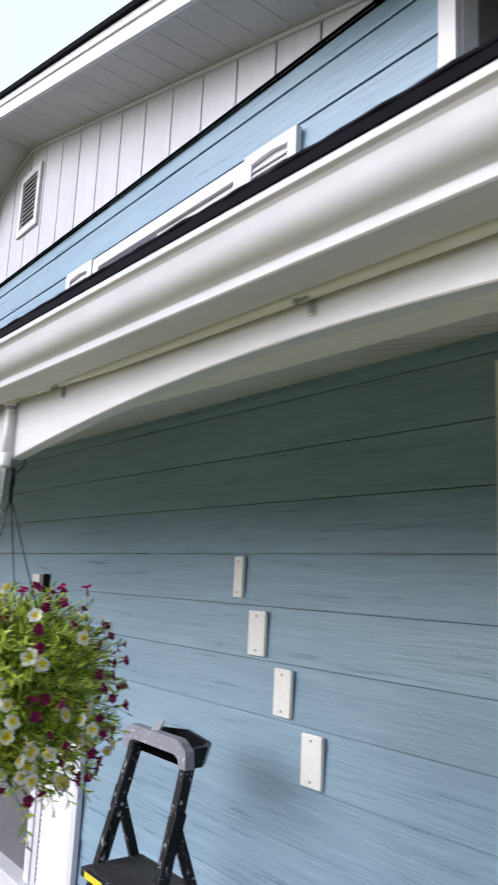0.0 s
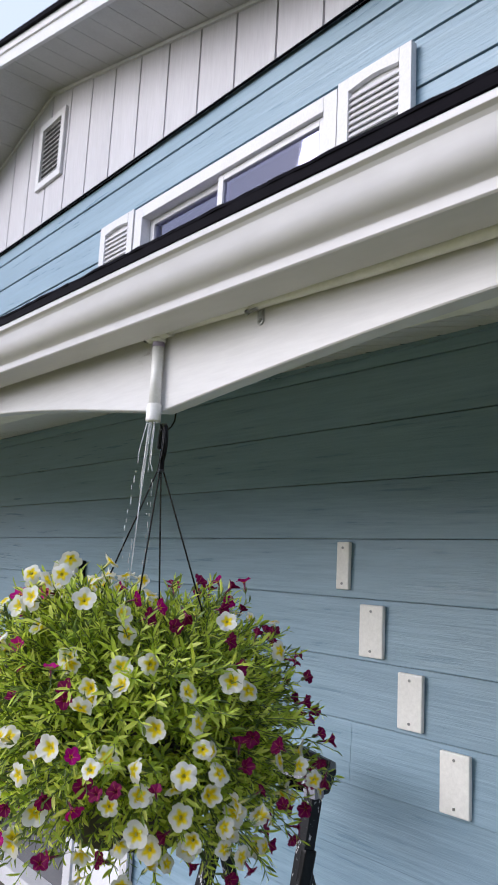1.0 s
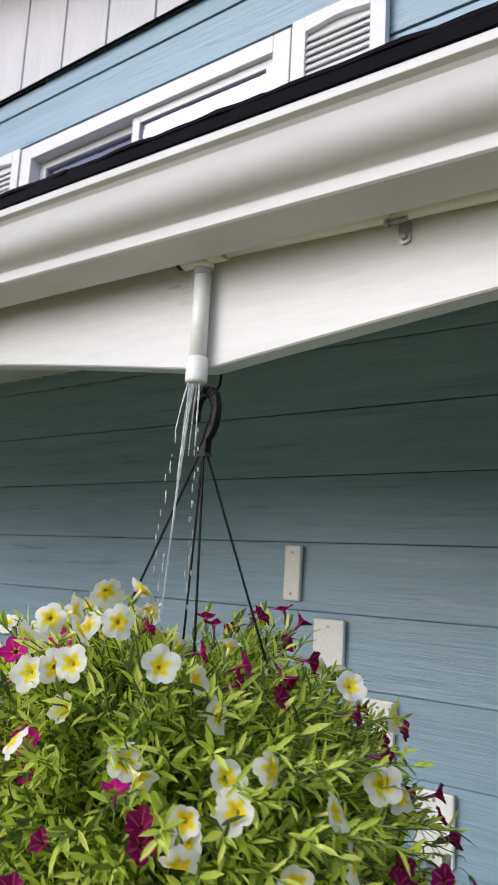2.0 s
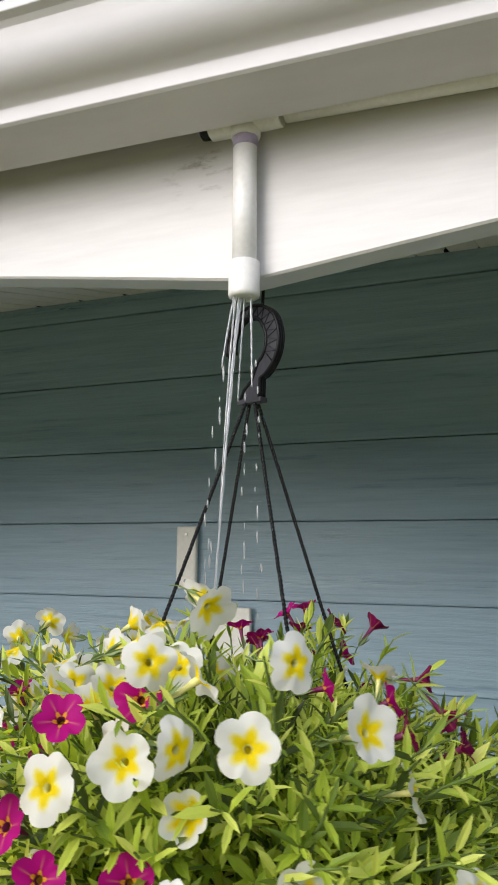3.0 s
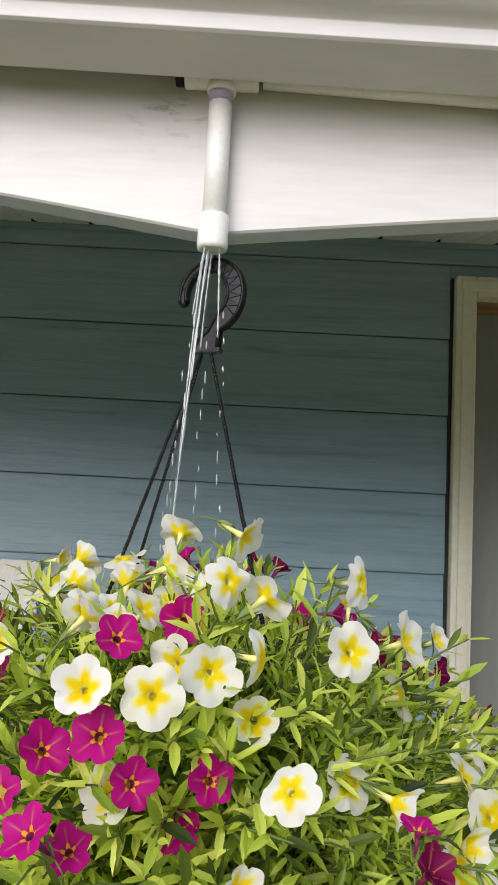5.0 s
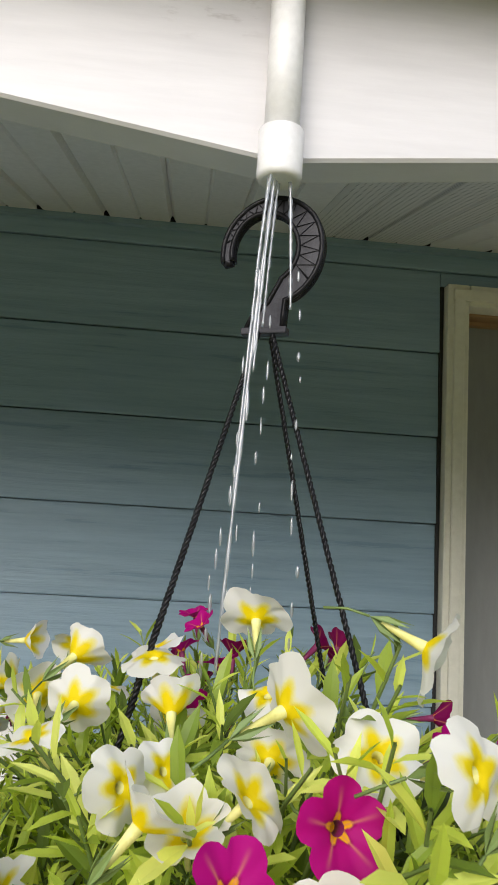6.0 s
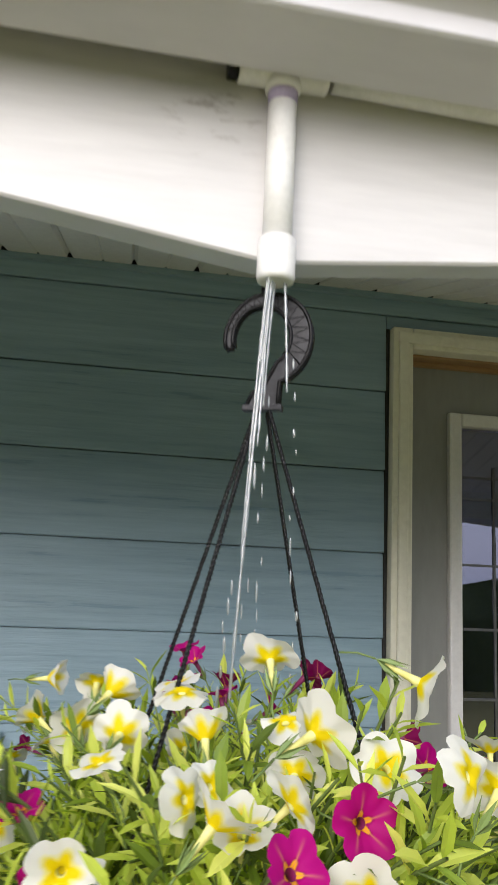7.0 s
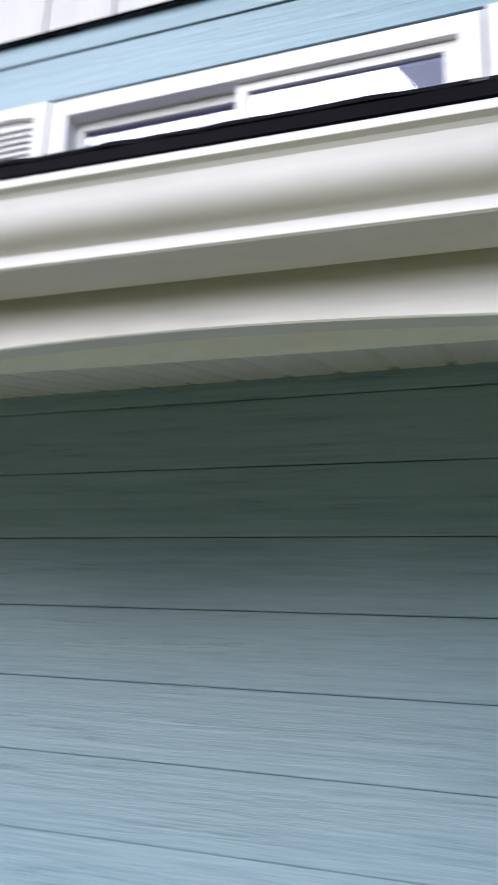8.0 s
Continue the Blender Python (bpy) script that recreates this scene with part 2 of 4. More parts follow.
RUBBER = surface("ribbed_rubber", (0.02, 0.02, 0.022), (0.035, 0.035, 0.038), 0.6, 30, 200, bumps=0.2)
YELLOW = surface("yellow_sticker", (0.75, 0.62, 0.02), (0.8, 0.68, 0.04), 0.4, 20, 90)
SCREEN = surface("insect_screen", (0.10, 0.10, 0.11), (0.14, 0.14, 0.15), 0.7, 5, 900, bumps=0.4)
GLASS = glass_material("window_glass", (0.85, 0.88, 0.9), 0.02, 3.1)
WATER = water_material()
SOFFIT_VENT = vent_material()
LEAF = leaf_material()
STEM = surface("green_stem", (0.10, 0.16, 0.04), (0.18, 0.25, 0.07), 0.5, 20, 100)
specked(LADDER_BLACK, (0.6, 0.6, 0.63), 55, 0.60)
specked(LADDER_GREY, (0.72, 0.72, 0.74), 60, 0.60)
PETAL_WHITE = petal_material("white_petal", (0.83, 0.82, 0.79), (0.86, 0.77, 0.24), (0.90, 0.69, 0.003), 0.0086, 0.0019, False)
PETAL_MAGENTA = petal_material("magenta_petal", (0.48, 0.001, 0.215), (0.36, 0.001, 0.12), (0.88, 0.42, 0.01), 0.0042, 0.0012, True)
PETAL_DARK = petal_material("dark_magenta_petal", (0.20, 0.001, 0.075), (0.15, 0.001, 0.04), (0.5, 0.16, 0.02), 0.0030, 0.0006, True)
TUBE_PALE = surface("pale_yellow_tube", (0.62, 0.58, 0.14), (0.75, 0.72, 0.30), 0.5, 60, 300)
TUBE_DARK = surface("dark_magenta_tube", (0.13, 0.006, 0.05), (0.20, 0.012, 0.08), 0.5, 60, 300)

# ---------------------------------------------------------------- mesh helpers


def box(bm, x0, x1, y0, y1, z0, z1, bev=0.0):
    vs = [bm.verts.new((x, y, z)) for x in (x0, x1) for y in (y0, y1) for z in (z0, z1)]
    fs = [bm.faces.new([vs[i] for i in q]) for q in ((0, 1, 3, 2), (4, 6, 7, 5), (0, 4, 5, 1), (2, 3, 7, 6), (0, 2, 6, 4), (1, 5, 7, 3))]
    if bev:
        es = list({e for f in fs for e in f.edges})
        bmesh.ops.bevel(bm, geom=es, offset=bev, segments=2, affect="EDGES", profile=0.6)
    return vs


def obox(bm, m, sx, sy, sz, bev=0.0):
    """A box of that size, centred on the pose m."""
    t = bmesh.new()
    box(t, -sx / 2, sx / 2, -sy / 2, sy / 2, -sz / 2, sz / 2, bev)
    t.transform(m)
    me = bpy.data.meshes.new("tmp")
    t.to_mesh(me)
    t.free()
    bm.from_mesh(me)
    bpy.data.meshes.remove(me)


def prism(bm, prof, y0, y1, closed=True):
    """Extrude a profile of (x, z) along y."""
    a = [bm.verts.new((x, y0, z)) for x, z in prof]
    b = [bm.verts.new((x, y1, z)) for x, z in prof]
    k = len(prof)
    for i in range(k if closed else k - 1):
        j = (i + 1) % k
        bm.faces.new((a[i], a[j], b[j], b[i]))
    if closed:
        bm.faces.new(a[::-1])
        bm.faces.new(b)


def tube(bm, pts, r, n=8, caps=True):
    """Sweep a ring along points; r is one radius or one for each point."""
    pts = [Vector(p) for p in pts]
    rs = r if isinstance(r, (list, tuple)) else [r] * len(pts)
    rings, side = [], None
    for i, p in enumerate(pts):
        d = (pts[min(i + 1, len(pts) - 1)] - pts[max(i - 1, 0)]).normalized()
        if side is None:
            side = d.orthogonal().normalized()
        side = (side - d * side.dot(d)).normalized()
        up = d.cross(side)
        rings.append([bm.verts.new(p + (side * math.cos(a) + up * math.sin(a)) * rs[i]) for a in (2 * math.pi * k / n for k in range(n))])
    for a, b in zip(rings, rings[1:]):
        for k in range(n):
            bm.faces.new((a[k], a[(k + 1) % n], b[(k + 1) % n], b[k])).smooth = True
    if caps:
        bm.faces.new(rings[0][::-1])
        bm.faces.new(rings[-1])


def finish(name, bm, mats):
    bmesh.ops.recalc_face_normals(bm, faces=bm.faces)
    me = bpy.data.meshes.new(name)
    bm.to_mesh(me)
    bm.free()
    for m in (mats if isinstance(mats, (list, tuple)) else [mats]):
        me.materials.append(m)
    return me


def part(name, bm, mats, parent=None, label=""):
    ob = new(name, finish(name, bm, mats))
    if parent:
        ob.parent = parent
    return tagged(ob, label=label)


def child(name, me, parent, m=None):
    ob = new(name, me)
    ob.parent = parent
    if m is not None:
        ob.matrix_basis = m
    return ob


def empty(name, label, category, kind="", group="", at=(0, 0, 0)):
    ob = new(name)
    ob.location = at
    return tagged(ob, label, category, group, kind)


def boxed(name, mat, parent, *dims, bev=0.0, label=""):
    bm = bmesh.new()
    box(bm, *dims, bev)
    return part(name, bm, mat, parent, label)


# ---------------------------------------------------------------- plan
WALL = 2.65          # front of the siding's lower edges
COURSE = 0.197       # height of a board
LINE = 1.677         # one board's lower edge
FLOOR = -0.14
EAVE = 2.328         # porch ceiling
Y0, Y1 = -1.2, 10.5  # ends of the house front
DOOR = (1.333, 2.368, 2.231)                 # casing, outer y and top
LOW_WIN = (5.215, 6.95, -0.12, 0.80)         # low window, outer
UP_WIN = (3.633, 5.092, 2.62, 3.412)            # upper window, outer
CORNER = 2.50        # upper wall ends here
GABLE_Z = 3.742      # lower edge of the white gable boards
RIDGE_Y, RIDGE_Z, PITCH = 6.31, 4.692, 0.266  # gable's apex at the wall

FALL, PIVOT = 0.016, 2.905   # the eave drops slightly along its length


def eave_z(y):
    return FALL * (y - PIVOT)


def lean(ob):
    """Let a level eave member follow the fall of the eave."""
    ob.data.transform(Matrix(((1, 0, 0, 0), (0, 1, 0, 0), (0, FALL, 1, -FALL * PIVOT), (0, 0, 0, 1))))
    return ob


# ground and porch floor
bm = bmesh.new()
bmesh.ops.create_grid(bm, x_segments=2, y_segments=2, size=400)
bmesh.ops.translate(bm, verts=bm.verts, vec=(0, 0, FLOOR - 0.14))
tagged(part("ground", bm, GRASS), "mown green lawn in front of the house", "ground", kind="structure")
# unseen hedge, added to block low sky light from the wall under the eave
bm = bmesh.new()
hr = random.Random(9)
cols = []
for i in range(61):
    y = -22 + 50 * i / 60
    top = 1.6 + hr.uniform(-0.25, 0.25)
    cols.append([bm.verts.new((-9 - hr.uniform(0, 0.4), y, FLOOR - 0.14)), bm.verts.new((-9 - hr.uniform(0, 0.4), y, top * 0.6)), bm.verts.new((-9.5, y, top)), bm.verts.new((-11, y, top - 0.2)), bm.verts.new((-11.3, y, FLOOR - 0.14))])
for a, b in zip(cols, cols[1:]):
    for k in range(4):
        bm.faces.new((a[k], a[k + 1], b[k + 1], b[k]))
tagged(part("backdrop", bm, BACKDROP_GREEN), "unseen dark green hedge added to hold back low light", "hedge", kind="structure")
tagged(boxed("porch_floor", CONCRETE, None, 1.30, WALL + 0.2, Y0, Y1, FLOOR - 0.30, FLOOR, bev=0.012), "pale concrete porch slab", "floor", kind="structure")

# wall core, with the openings through it
bm = bmesh.new()
cx0, cx1 = WALL + 0.022, WALL + 0.17
dy0, dy1, dz = DOOR
wy0, wy1, wz0, wz1 = LOW_WIN
uy0, uy1, uz0, uz1 = UP_WIN
box(bm, cx0, cx1, Y0, dy0 + 0.05, FLOOR, 2.6)
box(bm, cx0, cx1, dy0 + 0.05, dy1 - 0.05, dz - 0.045, 2.6)
box(bm, cx0, cx1, dy1 - 0.05, wy0 + 0.05, FLOOR, 2.6)
box(bm, cx0, cx1, wy0 + 0.05, wy1 - 0.05, FLOOR, wz0 + 0.05)
box(bm, cx0, cx1, wy0 + 0.05, wy1 - 0.05, wz1 - 0.05, 2.6)
box(bm, cx0, cx1, wy1 - 0.05, Y1, FLOOR, 2.6)
box(bm, cx0, cx1, CORNER + 0.06, uy0 + 0.05, 2.6, 3.68)
box(bm, cx0, cx1, uy1 - 0.05, Y1, 2.6, 3.68)
box(bm, cx0, cx1, uy0 + 0.05, uy1 - 0.05, uz1 - 0.05, 3.84)
box(bm, cx0, cx1, uy0 + 0.05, uy1 - 0.05, 2.6, uz0 + 0.05)
wall = tagged(part("wall_front", bm, SIDING), "house front clad in blue-grey wood-grain lap siding", "wall", kind="structure")

# eave roof over the porch: slab, drip edge, gutter, beam, scalloped board
ROOF_A, ROOF_B = (1.304, 2.052), (WALL + 0.02, 2.45)
bm = bmesh.new()
prism(bm, [ROOF_A, ROOF_B, (ROOF_B[0], ROOF_B[1] - 0.05), (1.46, 2.052), (1.40, 2.050)], Y0, Y1)
for v in bm.verts:
    v.co.z += eave_z(v.co.y) * max(0.0, min(1.0, (2.6 - v.co.x) / 1.05))
porch_roof = tagged(part("porch_roof", bm, SHINGLE), "porch roof with black asphalt shingles", "roof", kind="structure")
bm = bmesh.new()
prism(bm, [(1.297, 2.046), (1.297, 2.062), (1.301, 2.065), (1.36, 2.084), (1.36, 2.077), (1.303, 2.058), (1.303, 2.045)], Y0, Y1)
lean(part("drip_edge", bm, BLACK, porch_roof, "black metal drip edge"))

bm = bmesh.new()
prism(bm, [(1.412, 1.977), (1.352, 1.980), (1.349, 1.982), (1.348, 1.995), (1.346, 1.997), (1.3375, 2.0005), (1.330, 2.0045), (1.324, 2.0095), (1.3195, 2.0155), (1.3160, 2.023), (1.3135, 2.032),
           (1.3105, 2.0415), (1.3065, 2.0455), (1.300, 2.0485), (1.299, 2.057), (1.302, 2.060), (1.312, 2.059), (1.322, 2.046), (1.335, 2.012), (1.404, 1.990), (1.404, 2.059), (1.412, 2.059)], Y0, Y1)
for i, f in enumerate(bm.faces):
    f.smooth = 3 <= i <= 9
bmesh.ops.recalc_face_normals(bm, faces=bm.faces)
bmesh.ops.translate(bm, verts=bm.verts, vec=(0, 0, -0.0135))
gutter = tagged(lean(part("gutter", bm, GUTTER)), "white enamelled metal gutter under the roof edge", "gutter", kind="structure")
mod = gutter.modifiers.new("bevel", "BEVEL")
mod.width, mod.segments, mod.limit_method, mod.angle_limit = 0.0008, 2, "ANGLE", radians(40)
mod.harden_normals = True


def scallop(y):
    """Lower edge of the front board: arches that meet in points over the posts."""
    dip, span, low = 2.905, 2.13, 1.831
    u = (y - dip) / span
    k = abs(u - round(u)) * 2
    return low + 0.086 * math.sin(k * math.pi / 2) 


bm = bmesh.new()
ys = [Y0 + (Y1 - Y0) * i / 420 for i in range(421)]
ys = sorted(ys + [2.905, 2.905 + 2.13, 2.905 - 2.13])
rows = []
for y in ys:
    z = scallop(y)
    rows.append([bm.verts.new(p) for p in ((1.4405, y, 2.044), (1.4405, y, z + 0.002), (1.4425, y, z), (1.4685, y, z), (1.4705, y, z + 0.002), (1.4705, y, 2.044))])
for a, b in zip(rows, rows[1:]):
    for i in range(6):
        j = (i + 1) % 6
        bm.faces.new((a[i], a[j], b[j], b[i]))
bm.faces.new(rows[0])
bm.faces.new(rows[-1][::-1])
tagged(lean(part("fascia_board", bm, BEAM_WHITE)), "white painted porch beam board with scalloped lower edge", "beam", kind="structure")
tagged(lean(boxed("porch_beam", CREAM, None, 1.4715, 1.560, Y0, Y1, 1.927, 2.065, bev=0.003)), "cream painted timber beam behind the scalloped board", "beam", kind="structure")

# porch ceiling: grooved vinyl strips, some of them perforated, in one mesh
bm = bmesh.new()
pitch_y = 0.1475
DROP = 0.30       # the ceiling follows the rafters down to the beam
y = 3.305 - 30 * pitch_y
while y < Y1:
    zz = EAVE
    prism_pts = [(y, zz + 0.011), (y + 0.006, zz), (y + 0.068, zz), (y + 0.072, zz + 0.004), (y + 0.076, zz), (y + pitch_y - 0.008, zz), (y + pitch_y, zz + 0.011)]
    a = [bm.verts.new((1.561, p, q - DROP + eave_z(p))) for p, q in prism_pts]
    b = [bm.verts.new((WALL + 0.02, p, q)) for p, q in prism_pts]
    for i in range(len(prism_pts) - 1):
        bm.faces.new((a[i], a[i + 1], b[i + 1], b[i])).material_index = 1 if 2.38 < y < 2.70 or 5.9 < y < 6.3 else 0
    y += pitch_y
prism(bm, [(1.561, EAVE - DROP + 0.05), (WALL + 0.02, EAVE + 0.012), (WALL + 0.02, EAVE + 0.024), (1.561, EAVE - DROP + 0.06)], Y0, Y1)
tagged(part("ceiling", bm, (SOFFIT, SOFFIT_VENT)), "off-white grooved vinyl porch ceiling", "ceiling", kind="structure")
bm = bmesh.new()
prism(bm, [(WALL - 0.012, EAVE - 0.022), (WALL - 0.012, EAVE - 0.003), (WALL + 0.012, EAVE - 0.003), (WALL + 0.012, EAVE - 0.022)], DOOR[0] - 3, Y1)
# solid black strip and blocks paint the shadow line and the dark groove ends
seam = bmesh.new()
prism(seam, [(WALL - 0.016, EAVE - 0.0075), (WALL - 0.016, EAVE - 0.0035), (WALL - 0.0125, EAVE - 0.0035), (WALL - 0.0125, EAVE - 0.0075)], DOOR[0] - 3, Y1)
y = 3.305 - 24 * pitch_y
while y < Y1 - 0.1:
    box(seam, WALL - 0.034, WALL - 0.0165, y - 0.008, y + 0.008, EAVE - 0.010, EAVE + 0.004)
    y += pitch_y
tagged(part("trim", seam, BLACK), "black strip and blocks standing in for shade where the ceiling strips end", "seam", kind="structure")
tagged(part("trim", bm, SIDING), "dark blue-grey frieze strip under the ceiling", "trim", kind="structure")

# posts at the beam's dips away from the basket
for py in (0.775, 7.165):
    bm = bmesh.new()
    box(bm, 1.4725, 1.56, py - 0.05, py + 0.05, FLOOR, 1.9265 + eave_z(py), 0.004)
    tagged(part("porch_post", bm, WHITE), "white painted square porch post", "post", kind="structure")

# upper wall: white corner board and the recess beside it
cb = empty("corner_board", "white corner board beside the recessed, shaded wall", "trim", kind="structure")
boxed("board", WHITE, cb, WALL - 0.022, WALL + 0.012, CORNER, CORNER + 0.072, 2.55, 3.75, bev=0.002)
boxed("board", WHITE, cb, WALL + 0.013, WALL + 0.10, CORNER - 0.004, CORNER + 0.02, 2.55, 3.75, bev=0.002)
# recess surfaces get a base colour darkened to look shaded
tagged(boxed("wall_recess", SHADE_GREY, None, 3.5, 3.6, Y0, 2.62, 2.4, 4.2), "wall set back above the porch roof, shade put into its grey", "wall", kind="structure")
tagged(boxed("wall_return", SHADE_GREY, None, WALL + 0.102, 3.5, CORNER + 0.02, CORNER + 0.12, 2.4, 3.75), "side wall of the upper storey, shade put into its grey", "wall", kind="structure")
tagged(boxed("recess_ceiling", SHADE_GREY, None, 2.4, 3.6, Y0, CORNER + 0.1, 4.0, 4.1), "ceiling over the recess, shade put into its grey", "ceiling", kind="structure")
tagged(boxed("house_core", DARK, None, 3.6, 9.0, Y0, Y1, FLOOR - 0.2, 3.6), "unlit interior behind the house front", "wall", kind="structure")

# gable: white vertical boards, louvred vent, soffit, rake, roof


def rake_z(y):
    return RIDGE_Z - PITCH * abs(y - RIDGE_Y)


gable = empty("gable_wall", "white vertical board cladding of the gable", "wall", kind="structure")
step = 0.2875
y = 4.018 - 6 * step
while y < Y1 - 0.3:
    a, b = y + 0.007, y + step - 0.007
    za, zb = rake_z(a), rake_z(b)
    if min(za, zb) > GABLE_Z + 0.02:
        bm = bmesh.new()
        top = [(a, za), (b, zb)] if (a - RIDGE_Y) * (b - RIDGE_Y) > 0 else [(a, za), (RIDGE_Y, RIDGE_Z), (b, zb)]
        out = [(a, GABLE_Z), *top, (b, GABLE_Z)]
        f = [bm.verts.new((WALL - 0.020, p, q)) for p, q in out]
        g = [bm.verts.new((WALL - 0.003, p, q)) for p, q in out]
        bm.faces.new(f)
        bm.faces.new(g[::-1])
        for i in range(len(out)):
            j = (i + 1) % len(out)
            bm.faces.new((f[i], g[i], g[j], f[j]))
        part("plank", bm, PANEL, gable)
    y += step
bm = bmesh.new()
out = [(3.2, GABLE_Z + 0.01), (3.2, rake_z(3.2)), (RIDGE_Y, RIDGE_Z), (9.6, rake_z(9.6)), (9.6, GABLE_Z + 0.01)]
f = [bm.verts.new((WALL - 0.008, p, q)) for p, q in out]
bm.faces.new(f)
part("backing", bm, PANEL, gable)
bm = bmesh.new()
prism(bm, [(WALL - 0.024, GABLE_Z - 0.006), (WALL - 0.024, GABLE_Z - 0.002), (WALL - 0.010, GABLE_Z - 0.002), (WALL - 0.010, GABLE_Z - 0.006)], CORNER + 0.06, Y1)
tagged(part("flashing", bm, BLACK, gable, "dark metal flashing below the boards"))

OVER = 0.410     # overhang of the gable roof
gr = empty("gable_roof", "gable roof with white rake boards, soffit grey darkened for shade", "roof", kind="structure")
for sgn in (-1, 1):
    ye = RIDGE_Y + sgn * 4.4
    segs = 22
    for k in range(segs):
        ya = RIDGE_Y + sgn * 4.4 * k / segs + sgn * 0.002
        yb = RIDGE_Y + sgn * 4.4 * (k + 1) / segs - sgn * 0.002
        bm = bmesh.new()
        vs = []
        for x in (WALL - OVER + 0.012, WALL - 0.021):
            for yy, dz_ in ((ya, 0), (yb, 0), (yb, 0.015), (ya, 0.015)):
                vs.append(bm.verts.new((x, yy, rake_z(yy) + dz_)))
        for q in ((0, 1, 5, 4), (3, 2, 1, 0), (4, 5, 6, 7), (2, 3, 7, 6), (0, 4, 7, 3), (1, 2, 6, 5)):
            bm.faces.new([vs[i] for i in q])
        # underside shade is painted in through the darker vinyl
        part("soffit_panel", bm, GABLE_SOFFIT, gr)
    for nm, mat, x0, x1, z0, z1 in (("rake_board", WHITE, WALL - OVER - 0.012, WALL - OVER + 0.010, -0.012, 0.105), ("rake_trim", WHITE, WALL - OVER - 0.024, WALL - OVER - 0.013, 0.07, 0.115),
                                    ("shingle_edge", SHINGLE, WALL - OVER - 0.045, WALL + 6, 0.117, 0.150), ("wall_moulding", WHITE, WALL - 0.035, WALL - 0.021, -0.022, -0.002)):
        bm = bmesh.new()
        vs = [bm.verts.new((x, yy, rake_z(yy) + z)) for x in (x0, x1) for yy in (RIDGE_Y, ye) for z in (z0, z1)]
        for q in ((0, 1, 3, 2), (4, 6, 7, 5), (0, 4, 5, 1), (2, 3, 7, 6), (0, 2, 6, 4), (1, 5, 7, 3)):
            bm.faces.new([vs[i] for i in q])
        part(nm, bm, mat, gr)

# louvred gable vent
vent = empty("gable_vent", "white framed louvred vent in the gable boards", "vent", at=(WALL - 0.02, 6.253, 4.244))
VW, VH = 0.37, 0.483
for dims in ((-0.022, 0.0, -VW / 2, VW / 2, VH / 2 - 0.05, VH / 2), (-0.022, 0.0, -VW / 2, VW / 2, -VH / 2, -VH / 2 + 0.05),
             (-0.0225, 0.0, -VW / 2, -VW / 2 + 0.05, -VH / 2 + 0.05, VH / 2 - 0.05), (-0.0225, 0.0, VW / 2 - 0.05, VW / 2, -VH / 2 + 0.05, VH / 2 - 0.05)):
    boxed("frame", WHITE, vent, *dims, bev=0.003)
# dark sheet paints the shade behind the louvres
boxed("backing", DARK, vent, -0.004, -0.001, -VW / 2 + 0.05, VW / 2 - 0.05, -VH / 2 + 0.05, VH / 2 - 0.05)
bm = bmesh.new()
obox(bm, pose(0, 0, 0, 0, -40, 0), 0.008, VW - 0.1, 0.003)
slat_me = finish("slat", bm, WHITE)
for i in range(11):
    child("slat", slat_me, vent, pose(-0.012, 0, -VH / 2 + 0.068 + i * 0.0345))


def shutter(z0, z1, width=0.35):
    """Vinyl shutter: stiles, rails with an arched top rail, louvres."""
    root = empty("shutter", "white louvred vinyl shutter with an arched top rail", "shutter", group="window shutters")
    h = z1 - z0
    s = 0.055
    boxed("stile", WHITE, root, -0.03, 0, -width / 2, -width / 2 + s, 0, h, bev=0.003)
    boxed("stile", WHITE, root, -0.03, 0, width / 2 - s, width / 2, 0, h, bev=0.003)
    boxed("rail", WHITE, root, -0.0305, 0, -width / 2 + s, width / 2 - s, 0, 0.08, bev=0.003)
    bm = bmesh.new()
    n = 16
    cols = []
    for i in range(n + 1):
        u = -1 + 2 * i / n
        yy = u * (width / 2 - s)
        zb = h - 0.056 + 0.012 * max(0.0, math.cos(u * math.pi / 2)) ** 1.5
        cols.append([bm.verts.new(p) for p in ((-0.0305, yy, h - 0.001), (-0.0305, yy, zb), (0, yy, zb), (0, yy, h - 0.001))])
    for a, b in zip(cols, cols[1:]):
        for i in range(4):
            j = (i + 1) % 4
            bm.faces.new((a[i], a[j], b[j], b[i]))
    bm.faces.new(cols[0])
    bm.faces.new(cols[-1][::-1])
    part("rail", bm, WHITE, root, "arched top rail")
    boxed("backing", WHITE, root, -0.008, -0.001, -width / 2 + s, width / 2 - s, 0.08, h - 0.046)
    bm = bmesh.new()
    obox(bm, pose(0, 0, 0, 0, 28, 0), 0.005, width - 2 * s, 0.030)
    me = finish("slat", bm, WHITE)
    for i in range(int((h - 0.135) / 0.026)):
        child("slat", me, root, pose(-0.017, 0, 0.095 + i * 0.026))
    return root


sh = shutter(2.62, 3.420)
sh.location = (WALL - 0.004, 3.4485, 2.62)
copy_thing(sh, pose(WALL - 0.004, 5.275, 2.62))
low_sh = shutter(-0.10, 0.82, 0.46)
low_sh.location = (WALL - 0.004, 4.950, -0.10)
tagged(low_sh, "white louvred vinyl shutter beside the low window")

